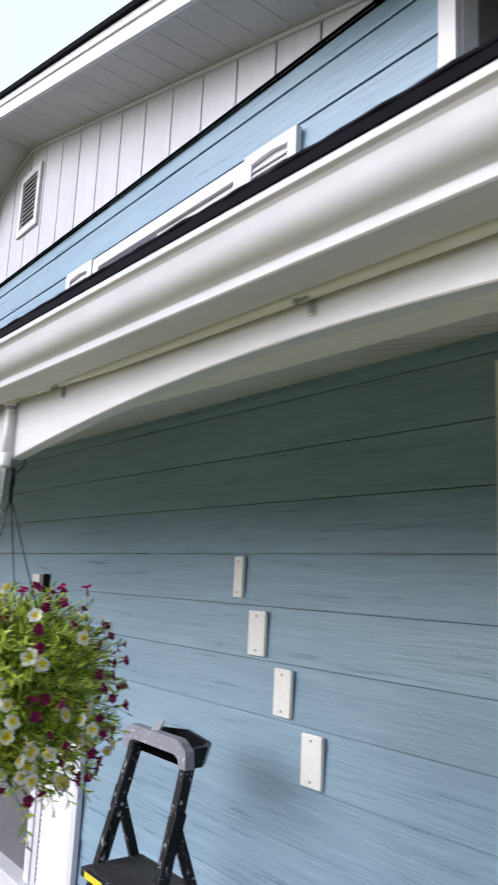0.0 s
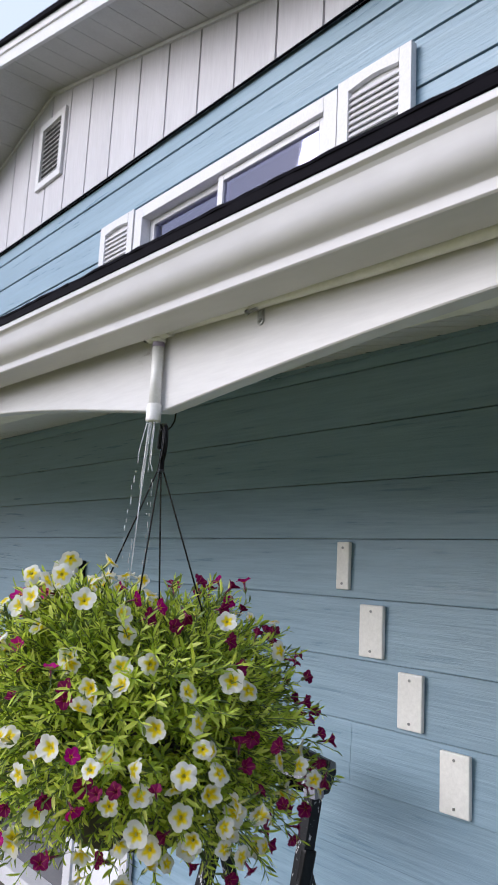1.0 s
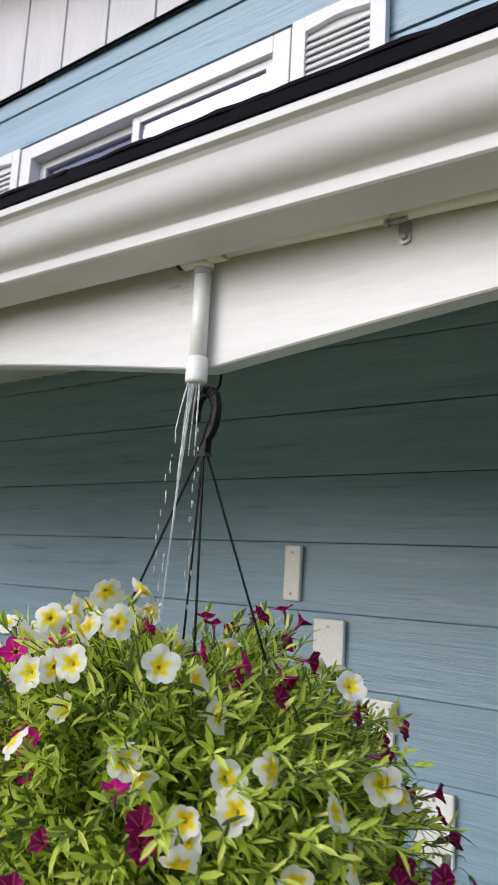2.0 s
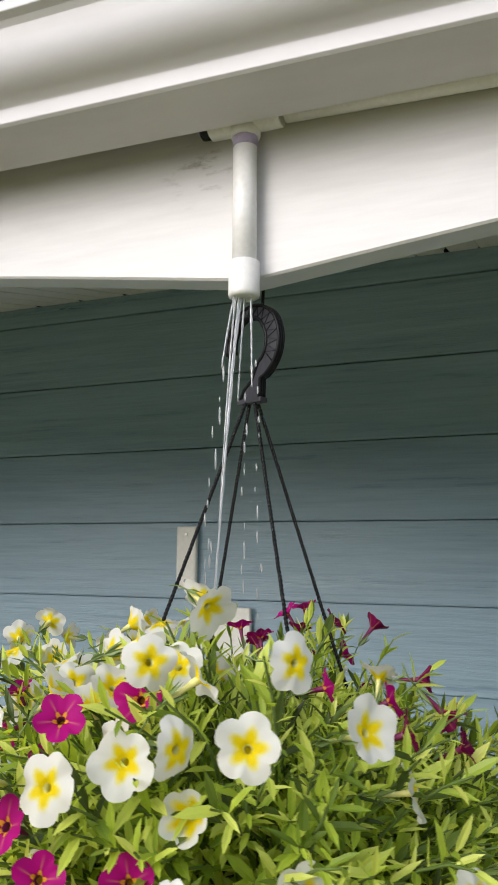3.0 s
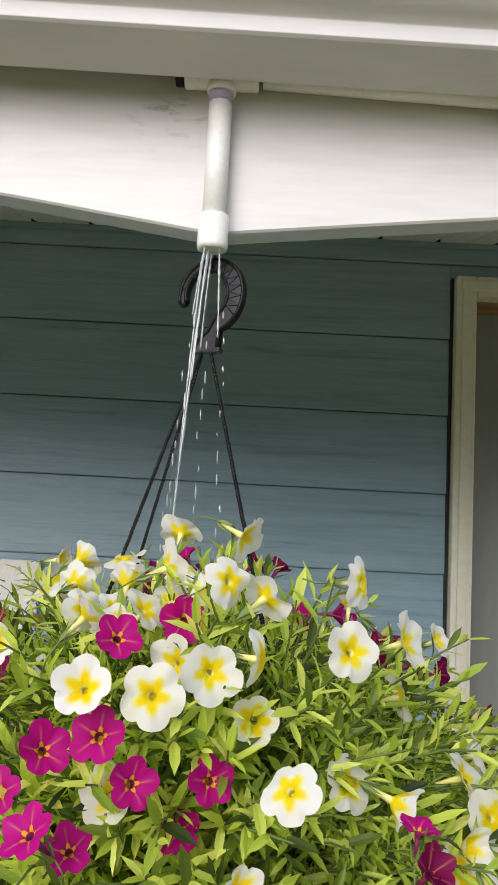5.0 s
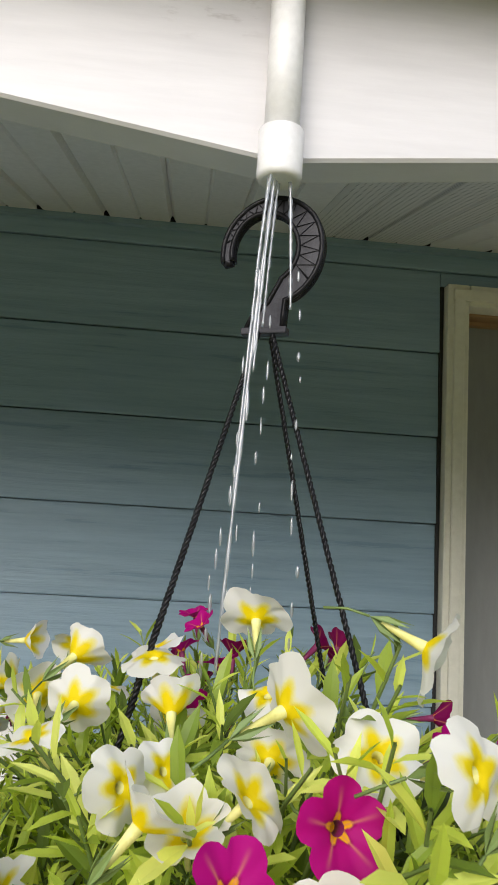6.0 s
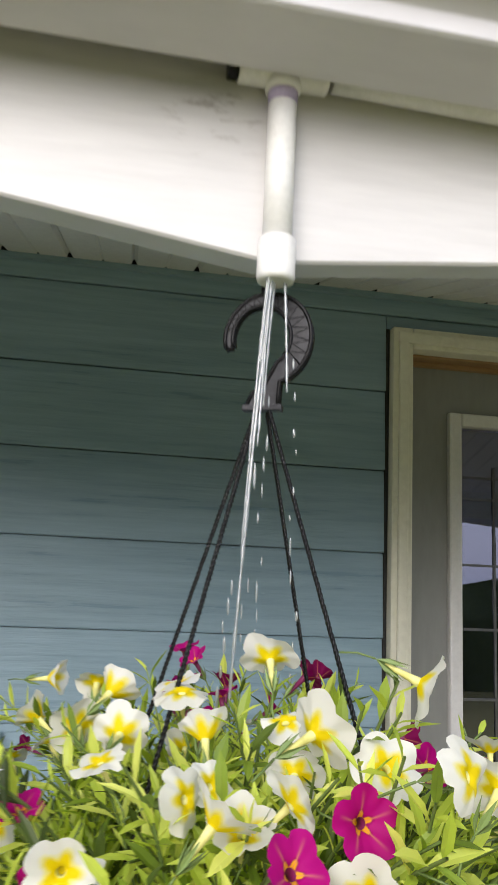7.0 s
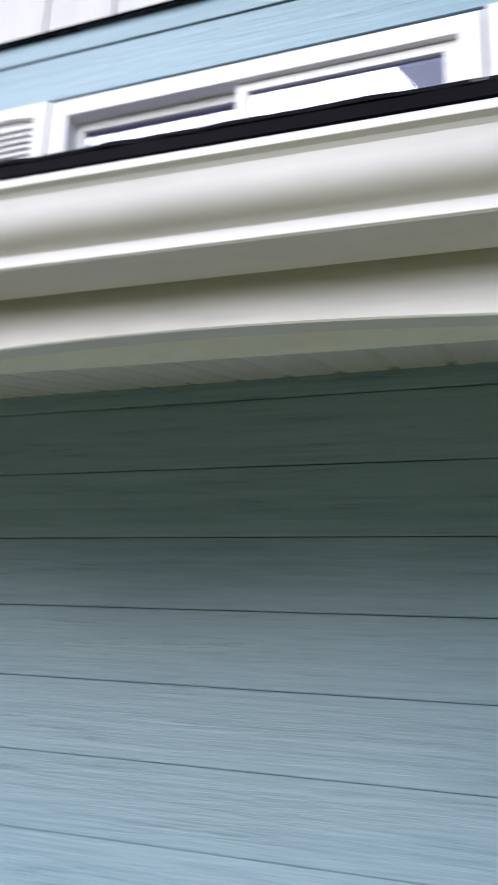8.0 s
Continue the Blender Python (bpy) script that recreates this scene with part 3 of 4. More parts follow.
# upper sliding window
win = empty("window_1", "white vinyl sliding window of the upper storey", "window", kind="structure")
fx = (WALL - 0.028, WALL + 0.10)
for dims in ((*fx, uy0, uy0 + 0.072, uz0, uz1), (*fx, uy1 - 0.072, uy1, uz0, uz1), (*fx, uy0 + 0.072, uy1 - 0.072, uz1 - 0.066, uz1), (*fx, uy0 + 0.072, uy1 - 0.072, uz0, uz0 + 0.07)):
    boxed("window_frame", WHITE, win, *dims, bev=0.004)
for (a, b, x) in ((uy0 + 0.073, 4.40, WALL - 0.006), (4.36, uy1 - 0.073, WALL + 0.026)):
    sash = boxed("sash", WHITE, win, x, x + 0.03, a, a + 0.04, uz0 + 0.07, uz1 - 0.066, bev=0.003)
    boxed("sash", WHITE, win, x, x + 0.03, b - 0.04, b, uz0 + 0.07, uz1 - 0.066, bev=0.003)
    boxed("sash", WHITE, win, x, x + 0.03, a + 0.04, b - 0.04, uz1 - 0.10, uz1 - 0.067, bev=0.003)
    g = boxed("pane", GLASS, win, x + 0.012, x + 0.018, a + 0.04, b - 0.04, uz0 + 0.07, uz1 - 0.10)
    g.visible_shadow = False
# a near-black sheet gives the upper room its darkness by colour
boxed("room", DARK, win, WALL + 0.30, WALL + 0.33, uy0 - 0.2, uy1 + 0.2, uz0 - 0.1, uz1 + 0.2, label="near-black sheet standing in for the unlit room")

# low window with insect screen
lw = empty("window_2", "white framed low window with a grey insect screen", "window", kind="structure")
for dims in ((*fx, wy0, wy0 + 0.07, wz0, wz1), (*fx, wy1 - 0.07, wy1, wz0, wz1), (*fx, wy0 + 0.07, wy1 - 0.07, wz1 - 0.07, wz1)):
    boxed("window_frame", WHITE, lw, *dims, bev=0.004)
boxed("window_sill", WHITE, lw, WALL - 0.075, WALL + 0.10, wy0 - 0.02, wy1 + 0.02, wz0 - 0.018, wz0 + 0.072, bev=0.006)
boxed("screen", SCREEN, lw, WALL + 0.022, WALL + 0.026, wy0 + 0.07, 6.05, wz0 + 0.072, wz1 - 0.07)
boxed("screen_frame", STEEL, lw, WALL + 0.008, WALL + 0.024, 6.05, 6.07, wz0 + 0.072, wz1 - 0.07, label="thin metal screen edge")
g = boxed("pane", GLASS, lw, WALL + 0.03, WALL + 0.034, 6.07, wy1 - 0.07, wz0 + 0.072, wz1 - 0.07)
g.visible_shadow = False
# indoor darkness is painted on a sheet here too
boxed("room", DARK, lw, WALL + 0.34, WALL + 0.36, wy0 - 0.2, wy1 + 0.2, wz0 - 0.02, wz1 + 0.2, label="near-black sheet standing in for the unlit low room")

# entrance door
door = empty("door_1", "closed grey door with a leaded half-height light", "door", kind="structure")


def mould(bm, y0, y1, z0, z1):
    box(bm, WALL - 0.022, WALL + 0.03, y0, y1, z0, z1, 0.005)


for nm, y0_, y1_, z0_, z1_ in (("casing", dy1 - 0.052, dy1, FLOOR, dz), ("casing", dy0, dy0 + 0.052, FLOOR, dz), ("casing", dy0 + 0.052, dy1 - 0.052, dz - 0.052, dz)):
    bm = bmesh.new()
    mould(bm, y0_, y1_, z0_, z1_)
    c = part(nm, bm, CREAM, door)
    if y1_ - y0_ < 0.1:
        s_ = 1 if y0_ > 1.8 else -1
        yi = y0_ + (0.012 if s_ > 0 else 0.040)
        boxed("bead", CREAM, c, WALL - 0.029, WALL - 0.018, min(yi, yi + s_ * 0.026), max(yi, yi + s_ * 0.026), FLOOR, dz - 0.014, bev=0.004)
    else:
        boxed("bead", CREAM, c, WALL - 0.030, WALL - 0.018, y0_ - 0.040, y1_ + 0.040, dz - 0.041, dz - 0.013, bev=0.004)
boxed("joint", DARK, door, WALL + 0.004, WALL + 0.020, dy1 + 0.001, dy1 + 0.009, FLOOR, dz, label="dark open joint along the casing")
iy0, iy1, iz = dy0 + 0.052, dy1 - 0.052, dz - 0.052
boxed("jamb", CREAM, door, WALL + 0.031, WALL + 0.13, iy1, iy1 + 0.02, FLOOR, iz)
boxed("jamb", CREAM, door, WALL + 0.031, WALL + 0.13, iy0 - 0.02, iy0, FLOOR, iz)
boxed("head_jamb", WOOD, door, WALL + 0.031, WALL + 0.13, iy0, iy1, iz - 0.004, iz + 0.02, label="bare wood head jamb")
boxed("weatherstrip", WOOD, door, WALL + 0.066, WALL + 0.082, iy0 + 0.001, iy1 - 0.001, iz - 0.016, iz - 0.005, label="brown weatherstrip")
boxed("threshold", STEEL, door, WALL - 0.02, WALL + 0.13, iy0, iy1, FLOOR, FLOOR + 0.025, bev=0.004)
LX = WALL + 0.084
ly1, lz1 = 2.181, 2.048                 # light's frame, outer corner
ly0, lz0 = iy0 + (iy1 - ly1), 1.05
leaf = bmesh.new()
box(leaf, LX, LX + 0.045, iy0 + 0.004, ly0, FLOOR + 0.03, iz - 0.006)
box(leaf, LX, LX + 0.045, ly1, iy1 - 0.004, FLOOR + 0.03, iz - 0.006)
box(leaf, LX, LX + 0.045, ly0, ly1, lz1, iz - 0.006)
box(leaf, LX, LX + 0.045, ly0, ly1, FLOOR + 0.03, lz0)
part("door_leaf", leaf, DOOR_GREY, door)
lw_ = 0.034
for d in ((ly0, ly0 + lw_, lz0, lz1), (ly1 - lw_, ly1, lz0, lz1), (ly0 + lw_, ly1 - lw_, lz1 - lw_, lz1), (ly0 + lw_, ly1 - lw_, lz0, lz0 + lw_)):
    boxed("light_frame", WHITE, door, LX - 0.016, LX + 0.02, *d, bev=0.005)
g = boxed("pane", GLASS, door, LX + 0.006, LX + 0.012, ly0 + lw_, ly1 - lw_, lz0 + lw_, lz1 - lw_, label="leaded clear glass")
g.visible_shadow = False
for u in (0.16, 0.30, 0.70, 0.84):
    yy = ly0 + lw_ + (ly1 - ly0 - 2 * lw_) * u
    boxed("came", LEAD, door, LX + 0.002, LX + 0.0055, yy - 0.003, yy + 0.003, lz0 + lw_, lz1 - 0.135)
for v in (0.10, 0.27, 0.45, 0.62, 0.80, 0.86):
    zz = lz0 + lw_ + (lz1 - lz0 - 2 * lw_) * v
    boxed("came", LEAD, door, LX + 0.0015, LX + 0.005, ly0 + lw_, ly1 - lw_, zz - 0.003, zz + 0.003)
# the unlit hall is only a sheet coloured near-black
boxed("room", DARK, door, WALL + 0.7, WALL + 0.72, iy0 - 0.5, iy1 + 0.5, FLOOR, 2.5, label="near-black sheet standing in for the unlit hall")
bm = bmesh.new()
tube(bm, [(LX - 0.06, iy0 + 0.07, 0.88), (LX, iy0 + 0.07, 0.88)], [0.026, 0.012], 16)
part("door_handle", bm, STEEL, door, "round metal knob")

# wall-mounted sensor box
wb = empty("wall_box", "small grey box with dark side on the siding", "wall box", at=(WALL - 0.002, 5.42, 1.505))
boxed("housing", BAR_WHITE, wb, -0.055, 0, -0.045, 0.055, -0.05, 0.05, bev=0.006)
boxed("side_cover", PLASTIC, wb, -0.03, 0, -0.066, -0.0455, -0.052, 0.052, bev=0.003, label="dark plastic side")

# plain bars where the characters hang
for nm, yy, zz, w, h, tilt in (("number_bar", 3.544, 1.585, 0.056, 0.160, 0), ("number_bar", 3.414, 1.379, 0.098, 0.166, 0), ("number_bar", 3.256, 1.184, 0.092, 0.166, 0), ("number_bar", 3.096, 0.986, 0.100, 0.170, 0)):
    bm = bmesh.new()
    box(bm, -0.016, 0.0, -w / 2, w / 2, -h / 2, h / 2, 0.005)
    nb = part(nm, bm, BAR_WHITE)
    nb.matrix_world = pose(WALL - 0.0005, yy, zz)
    tagged(nb, "off-white painted bar fixed upright on the siding", "house number", group="house number bars")
    bm = bmesh.new()
    tube(bm, [(-0.0185, 0, h / 2 - 0.02), (-0.0155, 0, h / 2 - 0.02)], 0.0045, 8)
    part("screw", bm, STEEL, nb)
    bm = bmesh.new()
    tube(bm, [(-0.0185, 0, -h / 2 + 0.02), (-0.0155, 0, -h / 2 + 0.02)], 0.0045, 8)
    part("screw", bm, STEEL, nb)

# step ladder
lad = empty("step_ladder", "paint-spotted black folding step ladder with grey top", "step ladder", at=(2.26, 3.46, FLOOR))
LH = 1.19


def bar(name, a, b, w, d, mat, parent, label=""):
    a, b = Vector(a), Vector(b)
    ax = (b - a).normalized()
    sx = Vector((1, 0, 0))
    sx = (sx - ax * sx.dot(ax)).normalized()
    m = Matrix((sx, ax.cross(sx), ax)).transposed().to_4x4()
    m.translation = (a + b) / 2
    bm = bmesh.new()
    obox(bm, m, d, w, (b - a).length, 0.003)
    return part(name, bm, mat, parent, label)


for s in (-1, 1):
    bar("front_rail", (-0.27, s * 0.225, 0.01), (0.015, s * 0.168, LH - 0.07), 0.032, 0.040, LADDER_BLACK, lad)
    bar("rear_leg", (0.31, s * 0.215, 0.01), (-0.03, s * 0.176, LH - 0.245), 0.026, 0.032, LADDER_BLACK, lad)
    bm = bmesh.new()
    obox(bm, pose(-0.034, s * 0.188, LH - 0.27, 0, 14, 0), 0.045, 0.020, 0.12, 0.006)
    j = part("hinge_bracket", bm, PLASTIC, lad)
    for k in (-0.035, 0.0, 0.035):
        bm = bmesh.new()
        tube(bm, [(-0.030 + k * 0.25, s * 0.176 - 0.015, LH - 0.27 + k), (-0.030 + k * 0.25, s * 0.176 + 0.026, LH - 0.27 + k)], 0.006, 8)
        part("rivet", bm, STEEL, j)
for k, (zz, xo, dep) in enumerate(((0.735, -0.10, 0.24), (0.47, -0.17, 0.22), (0.22, -0.235, 0.20))):
    t = boxed("tread", LADDER_BLACK, lad, xo - 0.06, xo - 0.06 + dep, -0.185, 0.185, zz - 0.03, zz, bev=0.006)
    bm = bmesh.new()
    for i in range(16):
        box(bm, xo - 0.05 + i * (dep - 0.02) / 16, xo - 0.05 + i * (dep - 0.02) / 16 + 0.007, -0.175, 0.175, zz, zz + 0.004)
    part("grip", bm, RUBBER, t, "ribbed black rubber grip")
    if k == 0:
        boxed("sticker", YELLOW, t, xo - 0.0625, xo - 0.0605, 0.03, 0.15, zz - 0.026, zz - 0.006, label="yellow warning sticker")
bm = bmesh.new()
prof = [(-0.205, -0.085), (-0.20, -0.03), (-0.15, 0.0), (0.15, 0.0), (0.20, -0.03), (0.205, -0.085), (0.165, -0.085), (0.158, -0.060), (0.135, -0.048), (-0.135, -0.048), (-0.158, -0.060), (-0.165, -0.085)]
f = [bm.verts.new((-0.022, p, LH + q)) for p, q in prof]
g = [bm.verts.new((0.012, p, LH + q)) for p, q in prof]
bm.faces.new(f)
bm.faces.new(g[::-1])
for i in range(len(prof)):
    j = (i + 1) % len(prof)
    bm.faces.new((f[i], g[i], g[j], f[j]))
part("handle_front", bm, LADDER_GREY, lad, "grey plastic front of the top")
bm = bmesh.new()
outer = [(0.013, -0.198), (0.075, -0.190), (0.118, -0.150), (0.126, 0.0), (0.118, 0.150), (0.075, 0.190), (0.013, 0.198)]
inner = [(0.013, -0.180), (0.068, -0.173), (0.104, -0.140), (0.111, 0.0), (0.104, 0.140), (0.068, 0.173), (0.013, 0.180)]
rings = []
for ring_, zz in ((outer, -0.090), (outer, -0.012), (outer, -0.004), (inner, -0.004), (inner, -0.060)):
    k_ = 0.90 if zz < -0.08 else (0.985 if zz == -0.004 and ring_ is outer else 1.0)
    rings.append([bm.verts.new((0.013 + (x - 0.013) * k_, y * k_, LH + zz - 0.020 * abs(y) / 0.198 * (zz > -0.05))) for x, y in ring_])
for a, b in zip(rings, rings[1:]):
    for k in range(len(a) - 1):
        bm.faces.new((a[k], a[k + 1], b[k + 1], b[k]))
bm.faces.new(rings[0])
bm.faces.new(rings[-1])
for k in (0, -1):
    bm.faces.new([r[k] for r in rings])
part("tray", bm, PLASTIC, lad, "black plastic tool tray")
bm = bmesh.new()
obox(bm, pose(2.29, 3.52, FLOOR + LH + 0.0, 6, 0, -40), 0.03, 0.15, 0.012, 0.002)
tagged(part("paint_stick", bm, WHITE), "white stirring stick lying on the ladder top", "stick")

# ---------------------------------------------------------------- water pipe under the gutter
pipe = empty("water_pipe", "white plastic drip pipe with tee and cap under the gutter", "pipe", at=(0, 0, 0))
PX, PY, PZ = 1.4265, 2.905, 1.977
bm = bmesh.new()
tube(bm, [(PX, PY, 1.964), (PX, PY, 1.83)], 0.0107, 20)
part("down_pipe", bm, PVC, pipe)
bm = bmesh.new()
tube(bm, [(PX, PY, 1.963), (PX, PY, 1.956), (PX, PY, 1.949)], [0.0112, 0.0113, 0.0109], 20)
part("primer_ring", bm, PRIMER, pipe, "purple primer stain")
bm = bmesh.new()
tube(bm, [(PX, PY, 1.843), (PX, PY, 1.842), (PX, PY, 1.814), (PX, PY, 1.811), (PX, PY, 1.81)], [0.0115, 0.0136, 0.0139, 0.0132, 0.0105], 24)
cap = part("end_cap", bm, PVC, pipe, "drilled white end cap")
bm = bmesh.new()
tube(bm, [(PX, PY, 1.843), (PX, PY, 1.843)], [0.0112, 0.0109], 16)
part("seam", bm, RIB, cap, "grey joint line")
bm = bmesh.new()
tube(bm, [(PX, PY - 0.034, PZ), (PX, PY - 0.033, PZ), (PX, PY + 0.033, PZ), (PX, PY + 0.034, PZ)], [0.0120, 0.0136, 0.0136, 0.0120], 20)
tube(bm, [(PX, PY, PZ - 0.004), (PX, PY, 1.96), (PX, PY, 1.958)], [0.0136, 0.0136, 0.0125], 20)
part("tee", bm, PVC, pipe)
bm = bmesh.new()
tube(bm, [(PX, PY - 0.034 - 0.004 - 0.12 * i, PZ - 0.010 * min(i, 4) / 4 + eave_z(-0.12 * i + PY)) for i in range(34)], 0.0107, 14)
part("long_pipe", bm, PVC, pipe)
bm = bmesh.new()
tube(bm, [(PX, PY + 0.0341, PZ), (PX, PY + 0.042, PZ)], 0.0118, 14)
part("plug", bm, PLASTIC, pipe, "dark open end")

# clamps that hold the pipe
clamp = empty("pipe_clamp", "galvanised strap clamp screwed to the white board", "clamp", group="pipe clamps", at=(1.4400, 2.636, 1.965 + eave_z(2.636)))
bm = bmesh.new()
obox(bm, pose(-0.0015, 0, -0.010), 0.003, 0.014, 0.018, 0.0008)
tube(bm, [(-0.0030, 0, -0.018), (0, 0, -0.018)], 0.007, 14)
part("tab", bm, STEEL, clamp)
bm = bmesh.new()
ring = [(-0.0145 + 0.0125 * math.cos(a), 0, 0.013 + 0.0125 * math.sin(a)) for a in (math.pi * (-0.45 - 1.1 * k / 10) for k in range(11))]
for a, b in zip(ring, ring[1:]):
    va = [bm.verts.new((a[0], s, a[2])) for s in (-0.008, 0.008)]
    vb = [bm.verts.new((b[0], s, b[2])) for s in (-0.008, 0.008)]
    f = bm.faces.new((va[0], va[1], vb[1], vb[0]))
bmesh.ops.remove_doubles(bm, verts=bm.verts, dist=0.0002)
bmesh.ops.solidify(bm, geom=list(bm.faces), thickness=0.0012)
part("strap", bm, STEEL, clamp)
bm = bmesh.new()
tube(bm, [(-0.0065, 0, -0.017), (-0.0045, 0, -0.017), (-0.003, 0, -0.017)], [0.002, 0.0036, 0.0042], 10)
part("screw", bm, STEEL, clamp)
bm = bmesh.new()
tube(bm, [(-0.020, 0.011, -0.006), (-0.020, -0.011, -0.006)], 0.0028, 8)
tube(bm, [(-0.020, 0.014, -0.006), (-0.020, 0.010, -0.006)], 0.0048, 6)
part("bolt", bm, STEEL, clamp)
copy_thing(clamp, pose(1.4400, 1.855, 1.963 + eave_z(1.855)))

# ---------------------------------------------------------------- hanging basket
HX, HY, HZ = 1.450, 2.906, 1.723     # where the strands meet the hook
bm = bmesh.new()
tube(bm, [(1.4745, 2.905, 1.935), (1.4745, 2.905, 1.836), (1.473, 2.905, 1.820), (1.467, 2.906, 1.808), (1.459, 2.906, 1.801), (1.451, 2.906, 1.799), (1.445, 2.906, 1.803), (1.443, 2.906, 1.809)], 0.0016, 8)
tagged(part("screw_hook", bm, PLASTIC), "dark metal screw hook in the beam", "hook")

basket = empty("hanging_basket", "full hanging basket of white-yellow and magenta trailing flowers", "hanging plant", at=(HX, HY, HZ))
U = Vector((0.407, 0.9135, 0))
N = Vector((0.9135, -0.407, 0))


def hook_point(u, w, k=0.0):
    return U * (u * 0.92) + Vector((0, 0, w * 0.89)) + N * k


def hook_outline():
    """Centre line and half width of the hook, from the open tip to the neck."""
    rows_ = []
    for i in range(33):
        a = radians(192 - 252 * i / 32)
        r = 0.0325
        wid = 0.0032 + 0.0048 * min(1.0, max(0.0, (i - 8) / 12))
        rows_.append((-r * 0.90 * math.cos(a), 0.0595 + r * math.sin(a), wid, a))
    return rows_


def plate(bm, pts, half):
    """A closed plate from (left, right) pairs along a strip."""
    rows_ = []
    for l_, r_ in pts:
        rows_.append([bm.verts.new(hook_point(*l_, -half)), bm.verts.new(hook_point(*l_, half)), bm.verts.new(hook_point(*r_, half)), bm.verts.new(hook_point(*r_, -half))])
    for a, b in zip(rows_, rows_[1:]):
        for i in range(4):
            j = (i + 1) % 4
            bm.faces.new((a[i], a[j], b[j], b[i]))
    bm.faces.new(rows_[0])
    bm.faces.new(rows_[-1][::-1])


ho = hook_outline()
edge_in, edge_out = [], []
for u, w, wid, a in ho:
    edge_out.append((u - wid * math.cos(a), w + wid * math.sin(a)))
    edge_in.append((u + wid * math.cos(a), w - wid * math.sin(a)))
# the neck runs on to a small foot plate
edge_out += [(-0.0135, 0.0225), (-0.0128, 0.012), (-0.0125, 0.003)]
edge_in += [(-0.002, 0.021), (0.008, 0.013), (0.0125, 0.003)]
bm = bmesh.new()
plate(bm, list(zip(edge_in, edge_out)), 0.0028)
hook = part("hook", bm, RIB, basket, "black plastic hook with raised zigzag ribs")
bm = bmesh.new()
for e in (edge_in, edge_out):
    for kk in (-0.0026, 0.0, 0.0026):
        tube(bm, [hook_point(*p, kk) for p in e], 0.0017, 6)
tube(bm, [hook_point(*edge_in[0]), hook_point(*edge_out[0])], 0.0030, 6)
part("rim", bm, PLASTIC, hook)
bm = bmesh.new()
for side in (-0.0030, 0.0030):
    zig = []
    for i in range(3, 30):
        u, w, wid, a = ho[i]
        s = 0.8 if i % 2 else -0.8
        zig.append(hook_point(u - s * wid * math.cos(a), w + s * wid * math.sin(a), side))
    tube(bm, zig, 0.0007, 4)
part("zigzag_rib", bm, PLASTIC, hook)
bm = bmesh.new()
fm = Matrix((U, N, Vector((0, 0, 1)))).transposed().to_4x4()
obox(bm, fm @ pose(0, 0, 0.001), 0.029, 0.009, 0.0045, 0.001)
part("foot_plate", bm, RIB, hook)

CX, CY, CZ = -0.005, 0.005, -0.410   # middle of the foliage from the hook's foot
RIM_Z, RIM_R = -0.435, 0.166
for k, az in enumerate((135, 225, 315, 45)):
    a = radians(az)
    p0 = Vector((0.006 * math.cos(a), 0.006 * math.sin(a), -0.001))
    p1 = Vector((CX + RIM_R * math.cos(a), CY + RIM_R * math.sin(a), RIM_Z))
    # two wires twisted round each other
    bm = bmesh.new()
    ax = (p1 - p0).normalized()
    s1 = ax.orthogonal().normalized()
    s2 = ax.cross(s1)
    n = 330
    for ph in (0, math.pi):
        tube(bm, [p0.lerp(p1, i / n) + (s1 * math.cos(i * 1.2 + ph) + s2 * math.sin(i * 1.2 + ph)) * 0.0007 for i in range(n + 1)], 0.00115, 5)
    part("strand", bm, STRAND, basket, "black twisted plastic strand")

bm = bmesh.new()
prof = [(0.098, -0.60), (0.104, -0.602), (0.152, -0.45), (0.165, -0.447), (0.165, -0.432), (0.157, -0.430), (0.140, -0.446), (0.136, -0.45)]
n = 32
rings = [[bm.verts.new((CX + r * math.cos(2 * math.pi * k / n), CY + r * math.sin(2 * math.pi * k / n), z)) for k in range(n)] for r, z in prof]
for a, b in zip(rings, rings[1:]):
    for k in range(n):
        bm.faces.new((a[k], a[(k + 1) % n], b[(k + 1) % n], b[k])).smooth = True
bm.faces.new(rings[0])
bm.faces.new(rings[-1])
part("pot", bm, POT, basket, "dark plastic pot")

rng = random.Random(7)


def mound(az, phi):
    """Surface of the foliage: a dome on top, a fuller skirt below."""
    up = math.cos(phi)
    r = 0.285 * math.sin(phi) ** 0.93 if phi < math.pi / 2 else 0.285 * max(0.0, math.sin(phi)) ** 0.7
    z = 0.195 * up if up > 0 else 0.235 * up
    lump = 1 + 0.09 * math.sin(3 * az + 1.3) * math.sin(phi * 2) + 0.05 * math.sin(5 * az + 4 * phi)
    front = max(0.0, -math.cos(az))
    lump *= 1 + 0.07 * front * (up > -0.2)
    z *= 1 + 0.16 * front * math.sin(phi) * (up > 0)
    return Vector((CX + r * lump * math.cos(az), CY + r * lump * math.sin(az), CZ + z))


# leafy shoots: stems and narrow leaves
verts, faces = [], []
st = bmesh.new()
core = Vector((CX, CY, CZ - 0.03))


